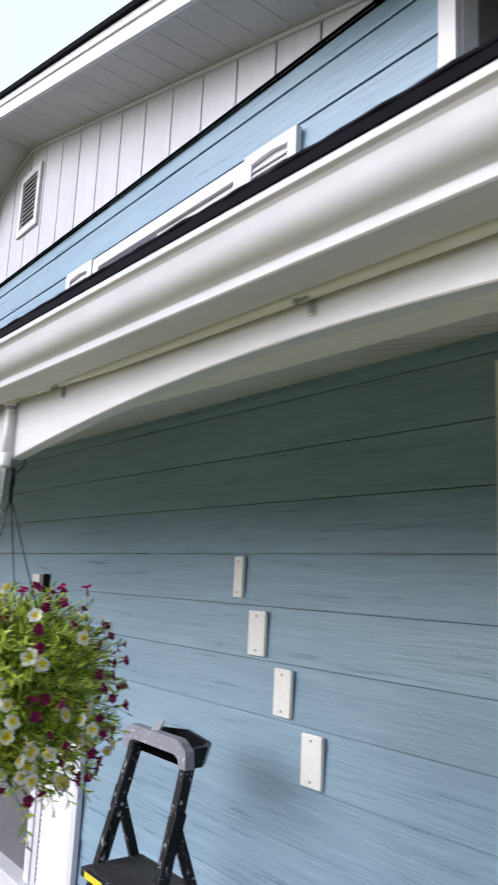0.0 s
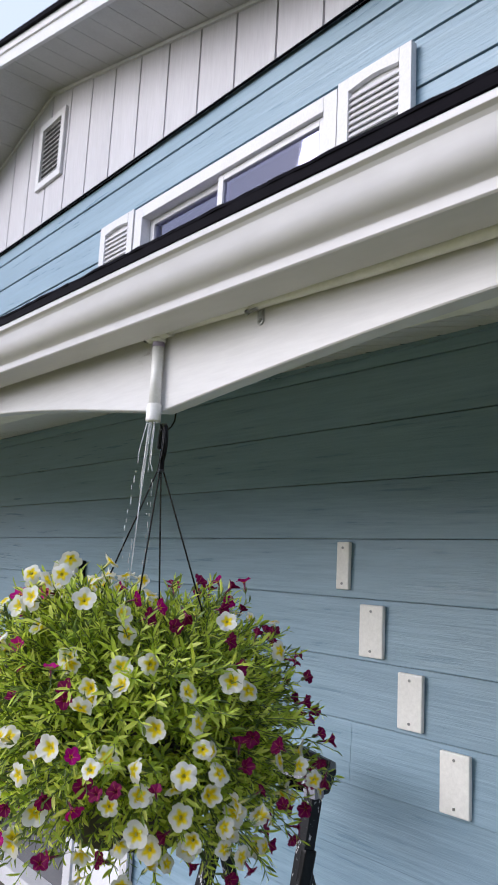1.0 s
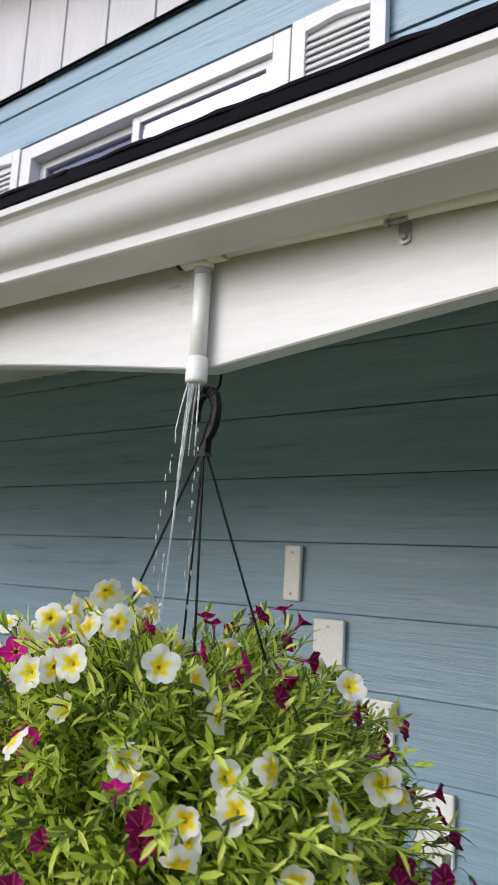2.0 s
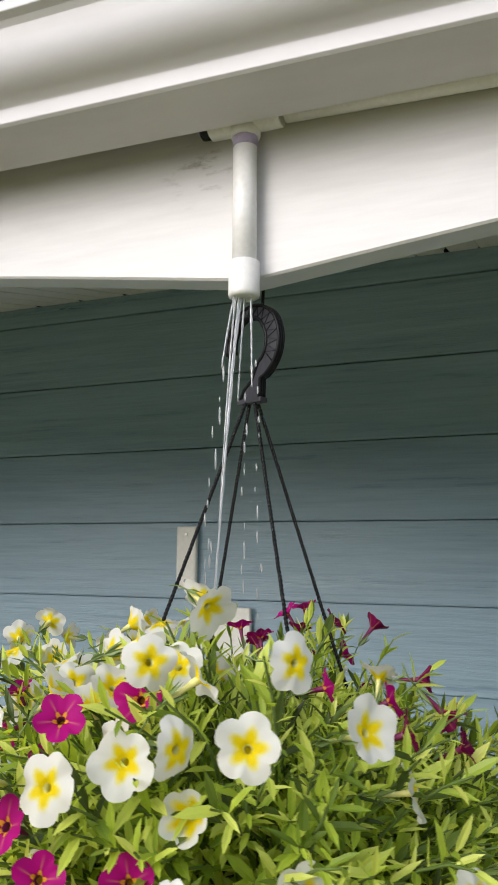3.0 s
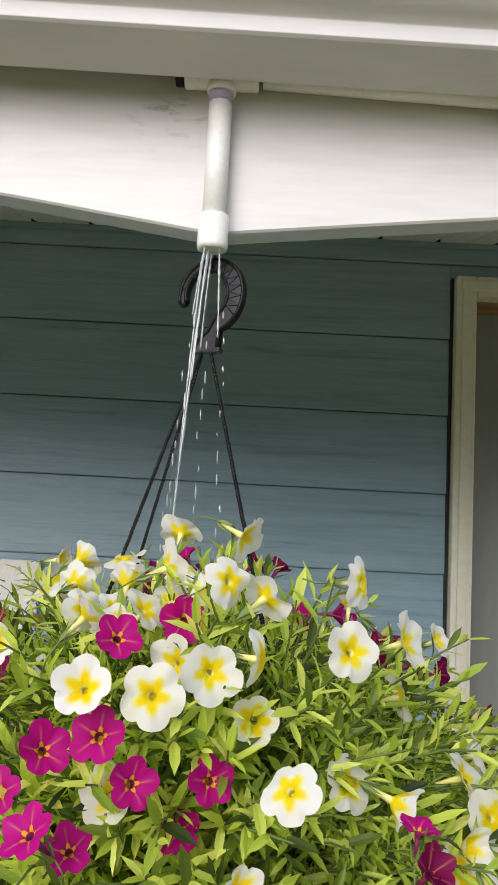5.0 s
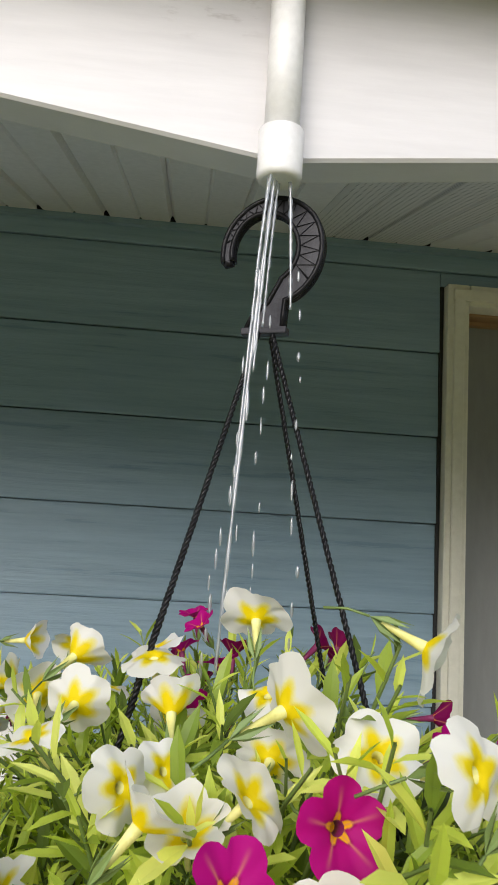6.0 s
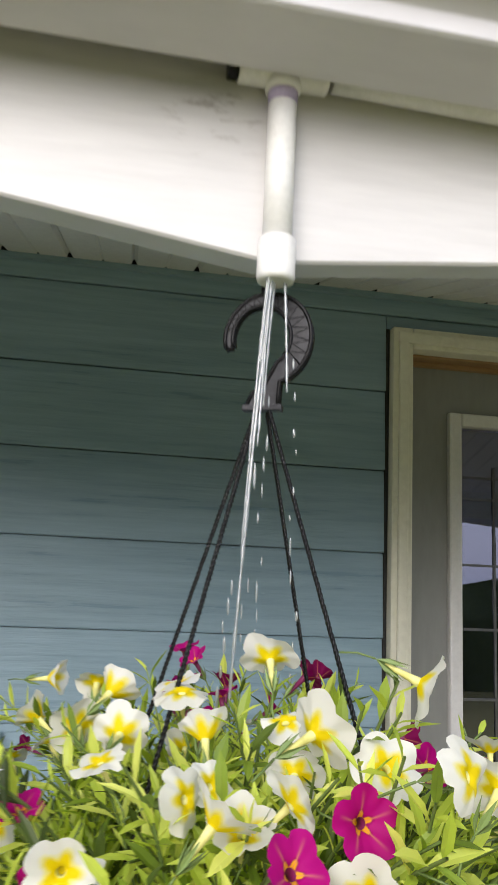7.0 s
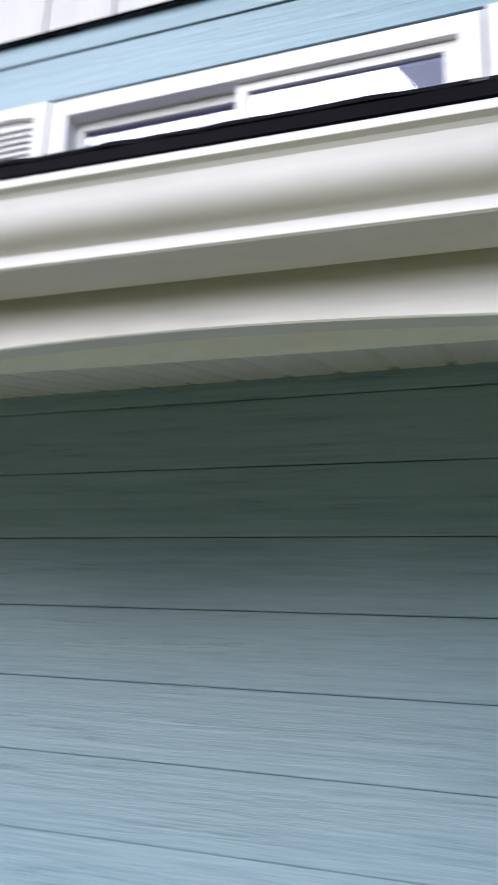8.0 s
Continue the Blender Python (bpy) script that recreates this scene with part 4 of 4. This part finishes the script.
def add_leaf(p, d, up, length, width):
    side = d.cross(up)
    if side.length < 1e-4:
        side = d.orthogonal()
    side.normalize()
    nrm = side.cross(d).normalized()
    k = len(verts)
    droop = -nrm * length * rng.uniform(0.02, 0.22)
    pts = (p, p + d * length * 0.3 + side * width * 0.42 + nrm * width * 0.18, p + d * length * 0.33, p + d * length * 0.3 - side * width * 0.42 + nrm * width * 0.18,
           p + d * length * 0.68 + side * width * 0.42 + nrm * width * 0.12 + droop * 0.4, p + d * length * 0.70 + droop * 0.45, p + d * length * 0.68 - side * width * 0.42 + nrm * width * 0.12 + droop * 0.4, p + d * length + droop)
    verts.extend(tuple(q) for q in pts)
    faces.extend(((k, k + 2, k + 1), (k, k + 3, k + 2), (k + 1, k + 2, k + 5, k + 4), (k + 2, k + 3, k + 6, k + 5), (k + 4, k + 5, k + 7), (k + 5, k + 6, k + 7)))


# blooms whose places are known: x, y, z, then heading and lift of the face in degrees
FRONT_WHITE = [(1.366, 2.911, 1.56, -5, 34), (1.265, 2.861, 1.56, -119, -31), (1.49, 3.008, 1.528, 3, 32), (1.351, 2.948, 1.52, 0, 30), (1.261, 2.879, 1.526, 179, 39), (1.248, 2.955, 1.508, -90, 45), (1.217, 2.791, 1.538, -124, 4), (1.178, 2.802, 1.505, -166, 13), (1.194, 2.875, 1.488, 178, 17), (1.199, 2.847, 1.495, -116, 6), (1.22, 2.85, 1.458, 175, 20), (1.168, 2.903, 1.48, -177, 19), (1.165, 2.937, 1.482, 160, 17), (1.15, 2.833, 1.444, 171, 25), (1.239, 2.793, 1.42, -164, 22), (1.24, 2.761, 1.503, -127, 6), (1.317, 3.008, 1.456, 124, 7), (1.505, 3.048, 1.501, 57, 22), (1.223, 2.846, 1.527, -47, 21), (1.201, 2.925, 1.42, 157, 23)]
FRONT_MAGENTA = [(1.218, 2.93, 1.5, -174, 43), (1.245, 2.895, 1.508, -179, 13), (1.172, 2.929, 1.458, -173, 22), (1.188, 2.96, 1.445, -169, 23), (1.177, 2.911, 1.434, -176, 25), (1.197, 2.872, 1.431, -153, 22), (1.216, 2.889, 1.398, -180, 28), (1.192, 2.944, 1.394, -172, 29), (1.383, 2.777, 1.493, -52, 19), (1.68, 2.93, 1.534, -177, 77)]
SIDE_WHITE = [(1.279, 2.713, 1.416, -123, 20), (1.273, 2.697, 1.394, -152, 24), (1.315, 2.691, 1.42, -85, 8), (1.229, 2.767, 1.415, -87, -23), (1.309, 2.749, 1.457, -80, 7), (1.323, 2.791, 1.481, -78, 6), (1.566, 2.695, 1.431, -92, 7), (1.351, 2.649, 1.388, -89, 9), (1.422, 2.641, 1.399, -134, 19), (1.448, 2.632, 1.386, -93, 9), (1.24, 2.723, 1.388, -149, -2), (1.341, 2.633, 1.282, -127, 20), (1.291, 2.663, 1.257, -124, 22), (1.392, 2.619, 1.282, -101, 18), (1.502, 2.619, 1.286, -64, 8), (1.558, 2.635, 1.29, -65, 7), (1.279, 2.663, 1.29, 167, 8), (1.384, 2.662, 1.185, -128, -3)]
LOW_WHITE = [(1.358, 2.658, 1.22, -127, 23), (1.312, 2.695, 1.196, -124, -3), (1.443, 2.644, 1.217, -102, 20), (1.554, 2.665, 1.223, -64, 8), (1.363, 2.636, 1.346, -58, 7), (1.307, 2.658, 1.34, -124, -10), (1.255, 2.692, 1.301, -121, 19), (1.242, 2.722, 1.373, 171, 6), (1.208, 2.791, 1.216, -116, 23), (1.238, 2.917, 1.143, -115, 24), (1.301, 2.67, 1.252, -117, 19), (1.396, 2.686, 1.167, -120, -5), (1.451, 2.667, 1.183, -123, 21), (1.563, 2.73, 1.124, -97, 20), (1.375, 2.82, 1.077, -117, -3), (1.341, 2.703, 1.169, -146, 20), (1.626, 2.725, 1.199, -57, 8), (1.388, 2.636, 1.25, -100, 20)]
SIDE_MAGENTA = [(1.216, 2.748, 1.384, -145, 26), (1.513, 2.851, 1.533, -73, 45), (1.504, 2.774, 1.49, -86, 5), (1.353, 2.761, 1.479, -81, 6), (1.411, 2.744, 1.481, -93, -27), (1.454, 2.687, 1.449, -90, 7), (1.443, 2.652, 1.416, -92, 8), (1.213, 2.743, 1.371, -118, 15), (1.192, 2.752, 1.313, -117, 18), (1.232, 2.709, 1.265, -120, 21), (1.203, 2.759, 1.24, -117, -5), (1.378, 2.728, 1.468, -99, 10), (1.565, 2.827, 1.526, -54, 44), (1.609, 2.707, 1.413, -65, 5), (1.433, 2.614, 1.286, -103, 18), (1.522, 2.665, 1.188, -75, -23), (1.585, 2.654, 1.356, -66, 6), (1.603, 2.658, 1.328, -66, 7), (1.661, 2.668, 1.288, -67, 7)]
BACK_MAGENTA = [(1.411, 2.942, 1.515, -20, 24), (1.289, 3.02, 1.471, 173, -3), (1.363, 2.817, 1.502, -60, 15), (1.611, 2.928, 1.532, 99, 45), (1.505, 2.918, 1.519, 176, 84)]
BACK_WHITE = [(1.492, 3.136, 1.525, -2, 26), (1.501, 3.133, 1.491, 157, 15), (1.503, 3.132, 1.452, -176, 20), (1.516, 3.041, 1.526, -114, 6), (1.437, 3.141, 1.444, -174, 51), (1.483, 3.166, 1.509, 50, 18), (1.346, 3.051, 1.481, -155, 19), (1.49, 3.161, 1.449, 159, 19), (1.511, 3.108, 1.476, -4, 22), (1.518, 3.133, 1.507, 106, 6), (1.507, 3.185, 1.492, 110, 6), (1.511, 3.18, 1.463, 109, 7), (1.265, 2.941, 1.499, 178, 53), (1.28, 2.963, 1.508, -149, 21), (1.259, 2.921, 1.512, -96, 46), (1.471, 2.945, 1.489, -7, 22)]
TOP_WHITE = [(1.306, 2.909, 1.512, -14, 20), (1.27, 2.909, 1.538, -49, 16), (1.205, 2.867, 1.536, -132, 8), (1.413, 2.998, 1.533, -34, 19), (1.419, 3.017, 1.512, 3, 24), (1.375, 2.992, 1.516, 0, 23)]


def shoot(base, mid, tip, m):
    """One leafy shoot along a bent line."""
    pts = []
    for s in (0, 0.25, 0.5, 0.75, 1.0):
        pts.append(base * (1 - s) ** 2 + mid * 2 * s * (1 - s) + tip * s * s)
    tube(st, pts, [0.0012, 0.0011, 0.001, 0.0009, 0.0007], 4, False)
    for j in range(m):
        s = 0.15 + 0.85 * (j + rng.random() * 0.5) / m
        p = base * (1 - s) ** 2 + mid * 2 * s * (1 - s) + tip * s * s
        axd = ((mid - base) * (1 - s) + (tip - mid) * s).normalized()
        ang = j * 2.4 + rng.uniform(-0.3, 0.3)
        a1 = axd.orthogonal().normalized()
        a2 = axd.cross(a1)
        rad = a1 * math.cos(ang) + a2 * math.sin(ang)
        spread_ = 0.5 if s > 0.93 else rng.uniform(0.6, 1.3)
        d = (axd + rad * spread_ + Vector((0, 0, 0.15))).normalized()
        ln = rng.uniform(0.014, 0.031) * (0.75 if s > 0.9 else 1.0)
        add_leaf(p, d, axd.lerp(Vector((0, 0, 1)), 0.4), ln, ln * rng.uniform(0.16, 0.28))


SHOOTS = 2300
for i in range(SHOOTS):
    az = rng.uniform(0, 2 * math.pi)
    phi = math.acos(rng.uniform(-0.85, 1.0))
    if phi > 2.1 and rng.random() < 0.45:
        continue
    tip = mound(az, phi)
    inner = i % 3 == 0
    k = rng.uniform(0.50, 0.76) if inner else (rng.uniform(0.78, 1.03) if rng.random() < 0.88 else rng.uniform(1.03, 1.18))
    tip = core + (tip - core) * k
    if phi > 2.0 and rng.random() < 0.25:
        tip.z -= rng.uniform(0.02, 0.10)
    out = (tip - core).normalized()
    base = core + (tip - core) * rng.uniform(0.55, 0.72)
    sidew = Vector((rng.uniform(-1, 1), rng.uniform(-1, 1), rng.uniform(-0.6, 1.0))) * 0.035
    mid = base.lerp(tip, 0.5) + sidew * 0.6 + Vector((0, 0, 0.012))
    shoot(base, mid, tip, rng.randint(11, 17))
# shoots that carry the known blooms
for x, y, z, head, lift in FRONT_WHITE + FRONT_MAGENTA + BACK_WHITE + TOP_WHITE + BACK_MAGENTA + SIDE_WHITE + LOW_WHITE:
    p = Vector((x - HX, y - HY, z - HZ))
    h, e = radians(head), radians(lift)
    back = Vector((math.cos(h) * math.cos(e), math.sin(h) * math.cos(e), math.sin(e)))
    foot = core + (p - core) * 0.62
    for k in range(3):
        tip = p - back * rng.uniform(0.016, 0.034) + Vector((rng.uniform(-0.022, 0.022), rng.uniform(-0.022, 0.022), rng.uniform(-0.026, 0.006)))
        shoot(foot, foot.lerp(tip, 0.5) + Vector((rng.uniform(-0.015, 0.015), rng.uniform(-0.015, 0.015), 0.008)), tip, rng.randint(10, 15))
me = bpy.data.meshes.new("foliage")
me.from_pydata(verts, [], faces)
me.materials.append(LEAF)
fo = new("foliage", me)
fo.parent = basket
tagged(fo, "narrow bright green leaves", kind="stuff")
stems = part("stem", st, STEM, basket, "thin green stems")
tagged(stems, kind="stuff")


# flowers: funnel, five-lobed limb, calyx


def flower_mesh(name, mats, R, cup, seed, ragged=0.0, notch=0.2):
    r_ = random.Random(seed)
    bm = bmesh.new()
    n = 40
    prof = [(0.0010, -0.020), (0.0014, -0.014), (0.0018, -0.008), (0.0024, -0.0024), (0.30 * R, -0.0006), (0.52 * R, cup * 0.35), (0.76 * R, cup * 0.75), (1.0 * R, cup)]
    ph = [r_.uniform(0.93, 1.06) for _ in range(5)]
    wave = [r_.uniform(-1, 1) for _ in range(5)]
    fold, turn = r_.uniform(-6, 14), r_.uniform(0, math.pi)
    rings = []
    for q, (r, z) in enumerate(prof):
        ring = []
        for k in range(n):
            a = 2 * math.pi * k / n
            lobe = abs(math.cos(2.5 * a))
            t = max(0.0, (q - 3) / 4)
            idx = int(((a + math.pi / 5) / (2 * math.pi / 5))) % 5
            rr = r * (1 - t * t * notch * (1 - lobe ** 0.6)) * (1 + t * (ph[idx] - 1))
            zz = z + t * t * R * (0.26 * wave[idx] * lobe + 0.05 * math.cos(5 * a) + 0.035 * math.cos(10 * a + wave[0]) + ragged * math.sin(7 * a + seed)) - t * 0.02 * R * (lobe ** 8)
            zz -= t * fold * (rr * math.cos(a - turn)) ** 2
            ring.append(bm.verts.new((rr * math.cos(a), rr * math.sin(a), zz)))
        rings.append(ring)
    for q, (a, b) in enumerate(zip(rings, rings[1:])):
        for k in range(n):
            f = bm.faces.new((a[k], a[(k + 1) % n], b[(k + 1) % n], b[k]))
            f.smooth = True
            f.material_index = 1 if q < 3 else 0
    bm.faces.new(rings[2])      # the throat is closed by stamens
    # calyx
    for k in range(5):
        a = 2 * math.pi * k / 5
        d = Vector((math.cos(a), math.sin(a), 0))
        s = Vector((-math.sin(a), math.cos(a), 0))
        v = [bm.verts.new(p) for p in (Vector((0, 0, -0.025)), d * 0.003 + s * 0.0016 + Vector((0, 0, -0.019)), d * 0.0055 + Vector((0, 0, -0.009)), d * 0.003 - s * 0.0016 + Vector((0, 0, -0.019)))]
        f = bm.faces.new(v)
        f.material_index = 2
    tube(bm, [(0, 0, -0.025), (0.002, 0.001, -0.034), (0.006, 0, -0.042)], 0.0006, 4)
    for f in bm.faces:
        if all(v.co.z < -0.0245 for v in f.verts):
            f.material_index = 2
    me = bpy.data.meshes.new(name)
    bm.to_mesh(me)
    bm.free()
    for m in mats:
        me.materials.append(m)
    return me


WM, MM, DM = (PETAL_WHITE, TUBE_PALE, STEM), (PETAL_MAGENTA, TUBE_DARK, STEM), (PETAL_DARK, TUBE_DARK, STEM)
white_me = [flower_mesh("flower", WM, R, c, s, g) for R, c, s, g in ((0.0175, 0.003, 1, 0.0), (0.0185, 0.0045, 2, 0.02), (0.0165, -0.002, 3, 0.03), (0.015, 0.009, 4, 0.02), (0.0175, 0.0, 5, 0.05), (0.017, 0.006, 6, 0.04), (0.018, -0.004, 7, 0.04))]
mag_me = [flower_mesh("flower", MM, R, c, s, 0.02, 0.26) for R, c, s in ((0.0145, 0.002, 11), (0.0155, 0.004, 12))]
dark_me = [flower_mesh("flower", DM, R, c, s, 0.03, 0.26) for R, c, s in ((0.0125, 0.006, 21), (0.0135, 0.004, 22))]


def place_flower(me, p, facing, spin, scale=1.0):
    q = Vector(facing).normalized().to_track_quat("Z", "Y").to_matrix().to_4x4()
    return child("flower", me, basket, Matrix.Translation(p) @ q @ Matrix.Rotation(spin, 4, "Z") @ Matrix.Scale(scale, 4))


taken = []
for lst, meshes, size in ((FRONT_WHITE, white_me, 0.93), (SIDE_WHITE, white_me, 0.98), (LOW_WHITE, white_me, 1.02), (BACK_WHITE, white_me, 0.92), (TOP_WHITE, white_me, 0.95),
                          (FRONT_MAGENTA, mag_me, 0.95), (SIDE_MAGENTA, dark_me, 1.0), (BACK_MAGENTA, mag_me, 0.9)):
    for i, (x, y, z, head, lift) in enumerate(lst):
        p = Vector((x - HX, y - HY, z - HZ))
        h, e = radians(head), radians(lift)
        f = Vector((math.cos(h) * math.cos(e), math.sin(h) * math.cos(e), math.sin(e))) + Vector((rng.uniform(-0.25, 0.25), rng.uniform(-0.32, 0.32), rng.uniform(-0.2, 0.3)))
        place_flower(meshes[i % len(meshes)], p, f, rng.uniform(0, 6.28), size * rng.uniform(0.94, 1.08))
        taken.append(p)

count = 0
while count < 235:
    az = rng.uniform(0, 2 * math.pi)
    phi = math.acos(rng.uniform(-0.80, 1.0))
    azd = math.degrees(az)
    shady = 205 < azd < 335                    # mostly leaves on this side, blooms hang below
    if shady:
        dens = 0.07 if phi < 1.55 else (1.0 if phi < 2.45 else 0.3)
    elif 115 < azd <= 205:
        dens = 0.8 if phi < 2.1 else 0.6
    else:
        dens = (0.9 if azd > 290 else 0.5) if phi < 2.3 else 0.15
    if rng.random() > dens:
        continue
    p = core + (mound(az, phi) - core) * rng.uniform(1.0, 1.14)
    if any((p - t).length < 0.027 for t in taken):
        continue
    v = rng.random()
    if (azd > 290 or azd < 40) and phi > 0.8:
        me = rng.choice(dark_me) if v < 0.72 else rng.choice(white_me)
    elif 130 < azd < 225 and 1.15 < phi < 2.4:
        me = rng.choice(white_me) if v < 0.45 else (rng.choice(mag_me) if v < 0.85 else rng.choice(dark_me))
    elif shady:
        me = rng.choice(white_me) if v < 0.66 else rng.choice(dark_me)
    else:
        me = rng.choice(white_me) if v < 0.72 else (rng.choice(mag_me) if v < 0.92 else rng.choice(dark_me))
    out = (p - core).normalized()
    f = out * (0.5 if shady else 0.9) + Vector((-0.2, 0.0, 0.2)) + Vector((rng.uniform(-0.7, 0.7), rng.uniform(-0.7, 0.7), rng.uniform(-0.6, 0.5)))
    place_flower(me, p, f, rng.uniform(0, 6.28), rng.uniform(0.72, 1.02))
    taken.append(p)
    count += 1

# ---------------------------------------------------------------- falling water
water = empty("water_stream", "clear water trickling from the drilled pipe cap", "water", at=(PX, PY, 1.82))


def fall(dx, dy, drop, n=24, x0=0.0, y0=0.0):
    return [Vector((x0 + dx * (i / n) ** 0.75, y0 + dy * (i / n) ** 0.75, -drop * i / n)) for i in range(n + 1)]


for (dx, dy, drop, r, x0, y0) in ((-0.012, 0.020, 0.295, 0.0015, 0.0, 0.001), (-0.004, 0.012, 0.20, 0.0010, -0.004, 0.005), (-0.006, -0.004, 0.09, 0.0013, 0.0, -0.006), (-0.002, 0.006, 0.10, 0.0012, 0.002, -0.001), (-0.010, 0.008, 0.13, 0.0011, -0.002, 0.002), (-0.014, 0.008, 0.075, 0.0011, -0.005, 0.004)):
    bm = bmesh.new()
    pts = fall(dx, dy, drop, 40, x0, y0)
    tube(bm, pts, [r * (1 - 0.35 * i / 40) * (1 + 0.22 * math.sin(i * 1.7 + drop * 40) + 0.15 * math.sin(i * 0.6)) for i in range(41)], 8)
    part("stream", bm, WATER, water)
bm = bmesh.new()
bmesh.ops.create_icosphere(bm, subdivisions=2, radius=1.0)
for f in bm.faces:
    f.smooth = True
drop_me = finish("drop", bm, WATER)
for (dx, dy, x0, y0, z_a, z_b, cnt) in ((-0.012, -0.014, 0.0, -0.006, 0.075, 0.30, 11), (-0.029, 0.016, -0.005, 0.004, 0.08, 0.27, 11), (0.004, 0.002, 0.004, 0.0, 0.10, 0.28, 9), (-0.014, 0.026, 0.0, 0.001, 0.22, 0.30, 6)):
    for i in range(cnt):
        h = z_a + (z_b - z_a) * (i + rng.uniform(-0.3, 0.3)) / cnt
        s = math.sqrt(max(h, 0) / 0.30)
        r = rng.uniform(0.0006, 0.0012)
        child("drop", drop_me, water, pose(x0 + dx * s + rng.uniform(-0.003, 0.003), y0 + dy * s + rng.uniform(-0.003, 0.003), -h) @ Matrix.Diagonal((r, r, r * rng.uniform(2.5, 8.0), 1)))

# ---------------------------------------------------------------- pieces: siding boards and roof shingles


def board(y0, y1, z0, z1, base):
    """One lap board: tapered, its lower edge proud of the board below."""
    def fx_(z):
        return WALL + 0.008 * min(1.0, (z - base) / COURSE)
    bm = bmesh.new()
    lo = z0
    prof = [(fx_(lo) + (0.001 if z0 == base else 0), lo), (fx_(lo + 0.003), lo + 0.003), (fx_(z1), z1), (WALL + 0.021, z1), (WALL + 0.021, lo)]
    prism(bm, prof, y0, y1)
    return bm


OPEN = [(DOOR[0] + 0.001, DOOR[1] + 0.0095, FLOOR - 1, DOOR[2] - 0.001), (wy0, wy1, wz0, wz1), (uy0, uy1, uz0, uz1)]
brng = random.Random(3)
k0 = -9
while LINE + k0 * COURSE < GABLE_Z:
    zb = LINE + k0 * COURSE
    zt = min(zb + COURSE - (0.006 if zb > 2.4 else 0.0026), GABLE_Z - 0.010)
    k0 += 1
    if zt < FLOOR + 0.02 or 2.34 < zb < 2.5:
        continue
    zlo = max(zb, FLOOR + 0.012)
    ya = (CORNER + 0.074) if zb > 2.4 else Y0
    if zb < 2.4:
        zt = min(zt, EAVE - 0.001)
    joints = [3.503] if abs(zb - (LINE - 4 * COURSE)) < 0.02 else [brng.uniform(6.5, 8.5)]
    cuts = sorted({ya, Y1, *[j for j in joints if j > ya], *[v for o in OPEN if o[2] < zt and o[3] > zlo for v in o[:2] if ya < v < Y1]})
    for a, b in zip(cuts, cuts[1:]):
        m_ = (a + b) / 2
        spans = [(zlo, zt)]
        for o in OPEN:
            if o[0] < m_ < o[1]:
                nxt = []
                for s0, s1 in spans:
                    if o[3] <= s0 or o[2] >= s1:
                        nxt.append((s0, s1))
                    else:
                        if s0 < o[2]:
                            nxt.append((s0, o[2]))
                        if s1 > o[3]:
                            nxt.append((o[3], s1))
                spans = nxt
        for s0, s1 in spans:
            if s1 - s0 > 0.006:
                part("plank", board(a + 0.0008, b - 0.0008, s0, s1, zb), SIDING, wall)

sr = random.Random(5)
shapes = []
for i in range(6):
    bm = bmesh.new()
    n = 10
    dirx = Vector((ROOF_B[0] - ROOF_A[0], 0, ROOF_B[1] - ROOF_A[1])).normalized()
    top = []
    lowv = []
    for k in range(n + 1):
        y = -0.15 + 0.30 * k / n
        o = Vector((sr.uniform(-0.0015, 0.0015) - 0.005, 0, sr.uniform(-0.0005, 0.0005)))
        q0 = Vector((0, y, 0)) + o
        q1 = dirx * 0.16 + Vector((0, y, 0))
        lowv.append([bm.verts.new(q0), bm.verts.new(q1)])
        t = sr.uniform(0.0045, 0.006)
        top.append([bm.verts.new(q0 + Vector((0.001, 0, t))), bm.verts.new(q1 + Vector((0, 0, 0.006)))])
    for a, b, c, d in zip(top, top[1:], lowv, lowv[1:]):
        bm.faces.new((a[0], a[1], b[1], b[0]))
        bm.faces.new((c[0], d[0], d[1], c[1]))
        bm.faces.new((c[0], a[0], b[0], d[0]))
        bm.faces.new((c[1], d[1], b[1], a[1]))
    bm.faces.new((lowv[0][0], lowv[0][1], top[0][1], top[0][0]))
    bm.faces.new((lowv[-1][0], top[-1][0], top[-1][1], lowv[-1][1]))
    shapes.append(finish("shingle", bm, SHINGLE))
for row in range(2):
    y = Y0 + 0.15 + row * 0.13
    while y < Y1 - 0.15:
        child("shingle", shapes[sr.randrange(6)], porch_roof, pose(1.3005 + row * 0.012, y, 2.060 + row * 0.005 + eave_z(y) + sr.uniform(0, 0.0008), math.degrees(FALL)))
        y += 0.302
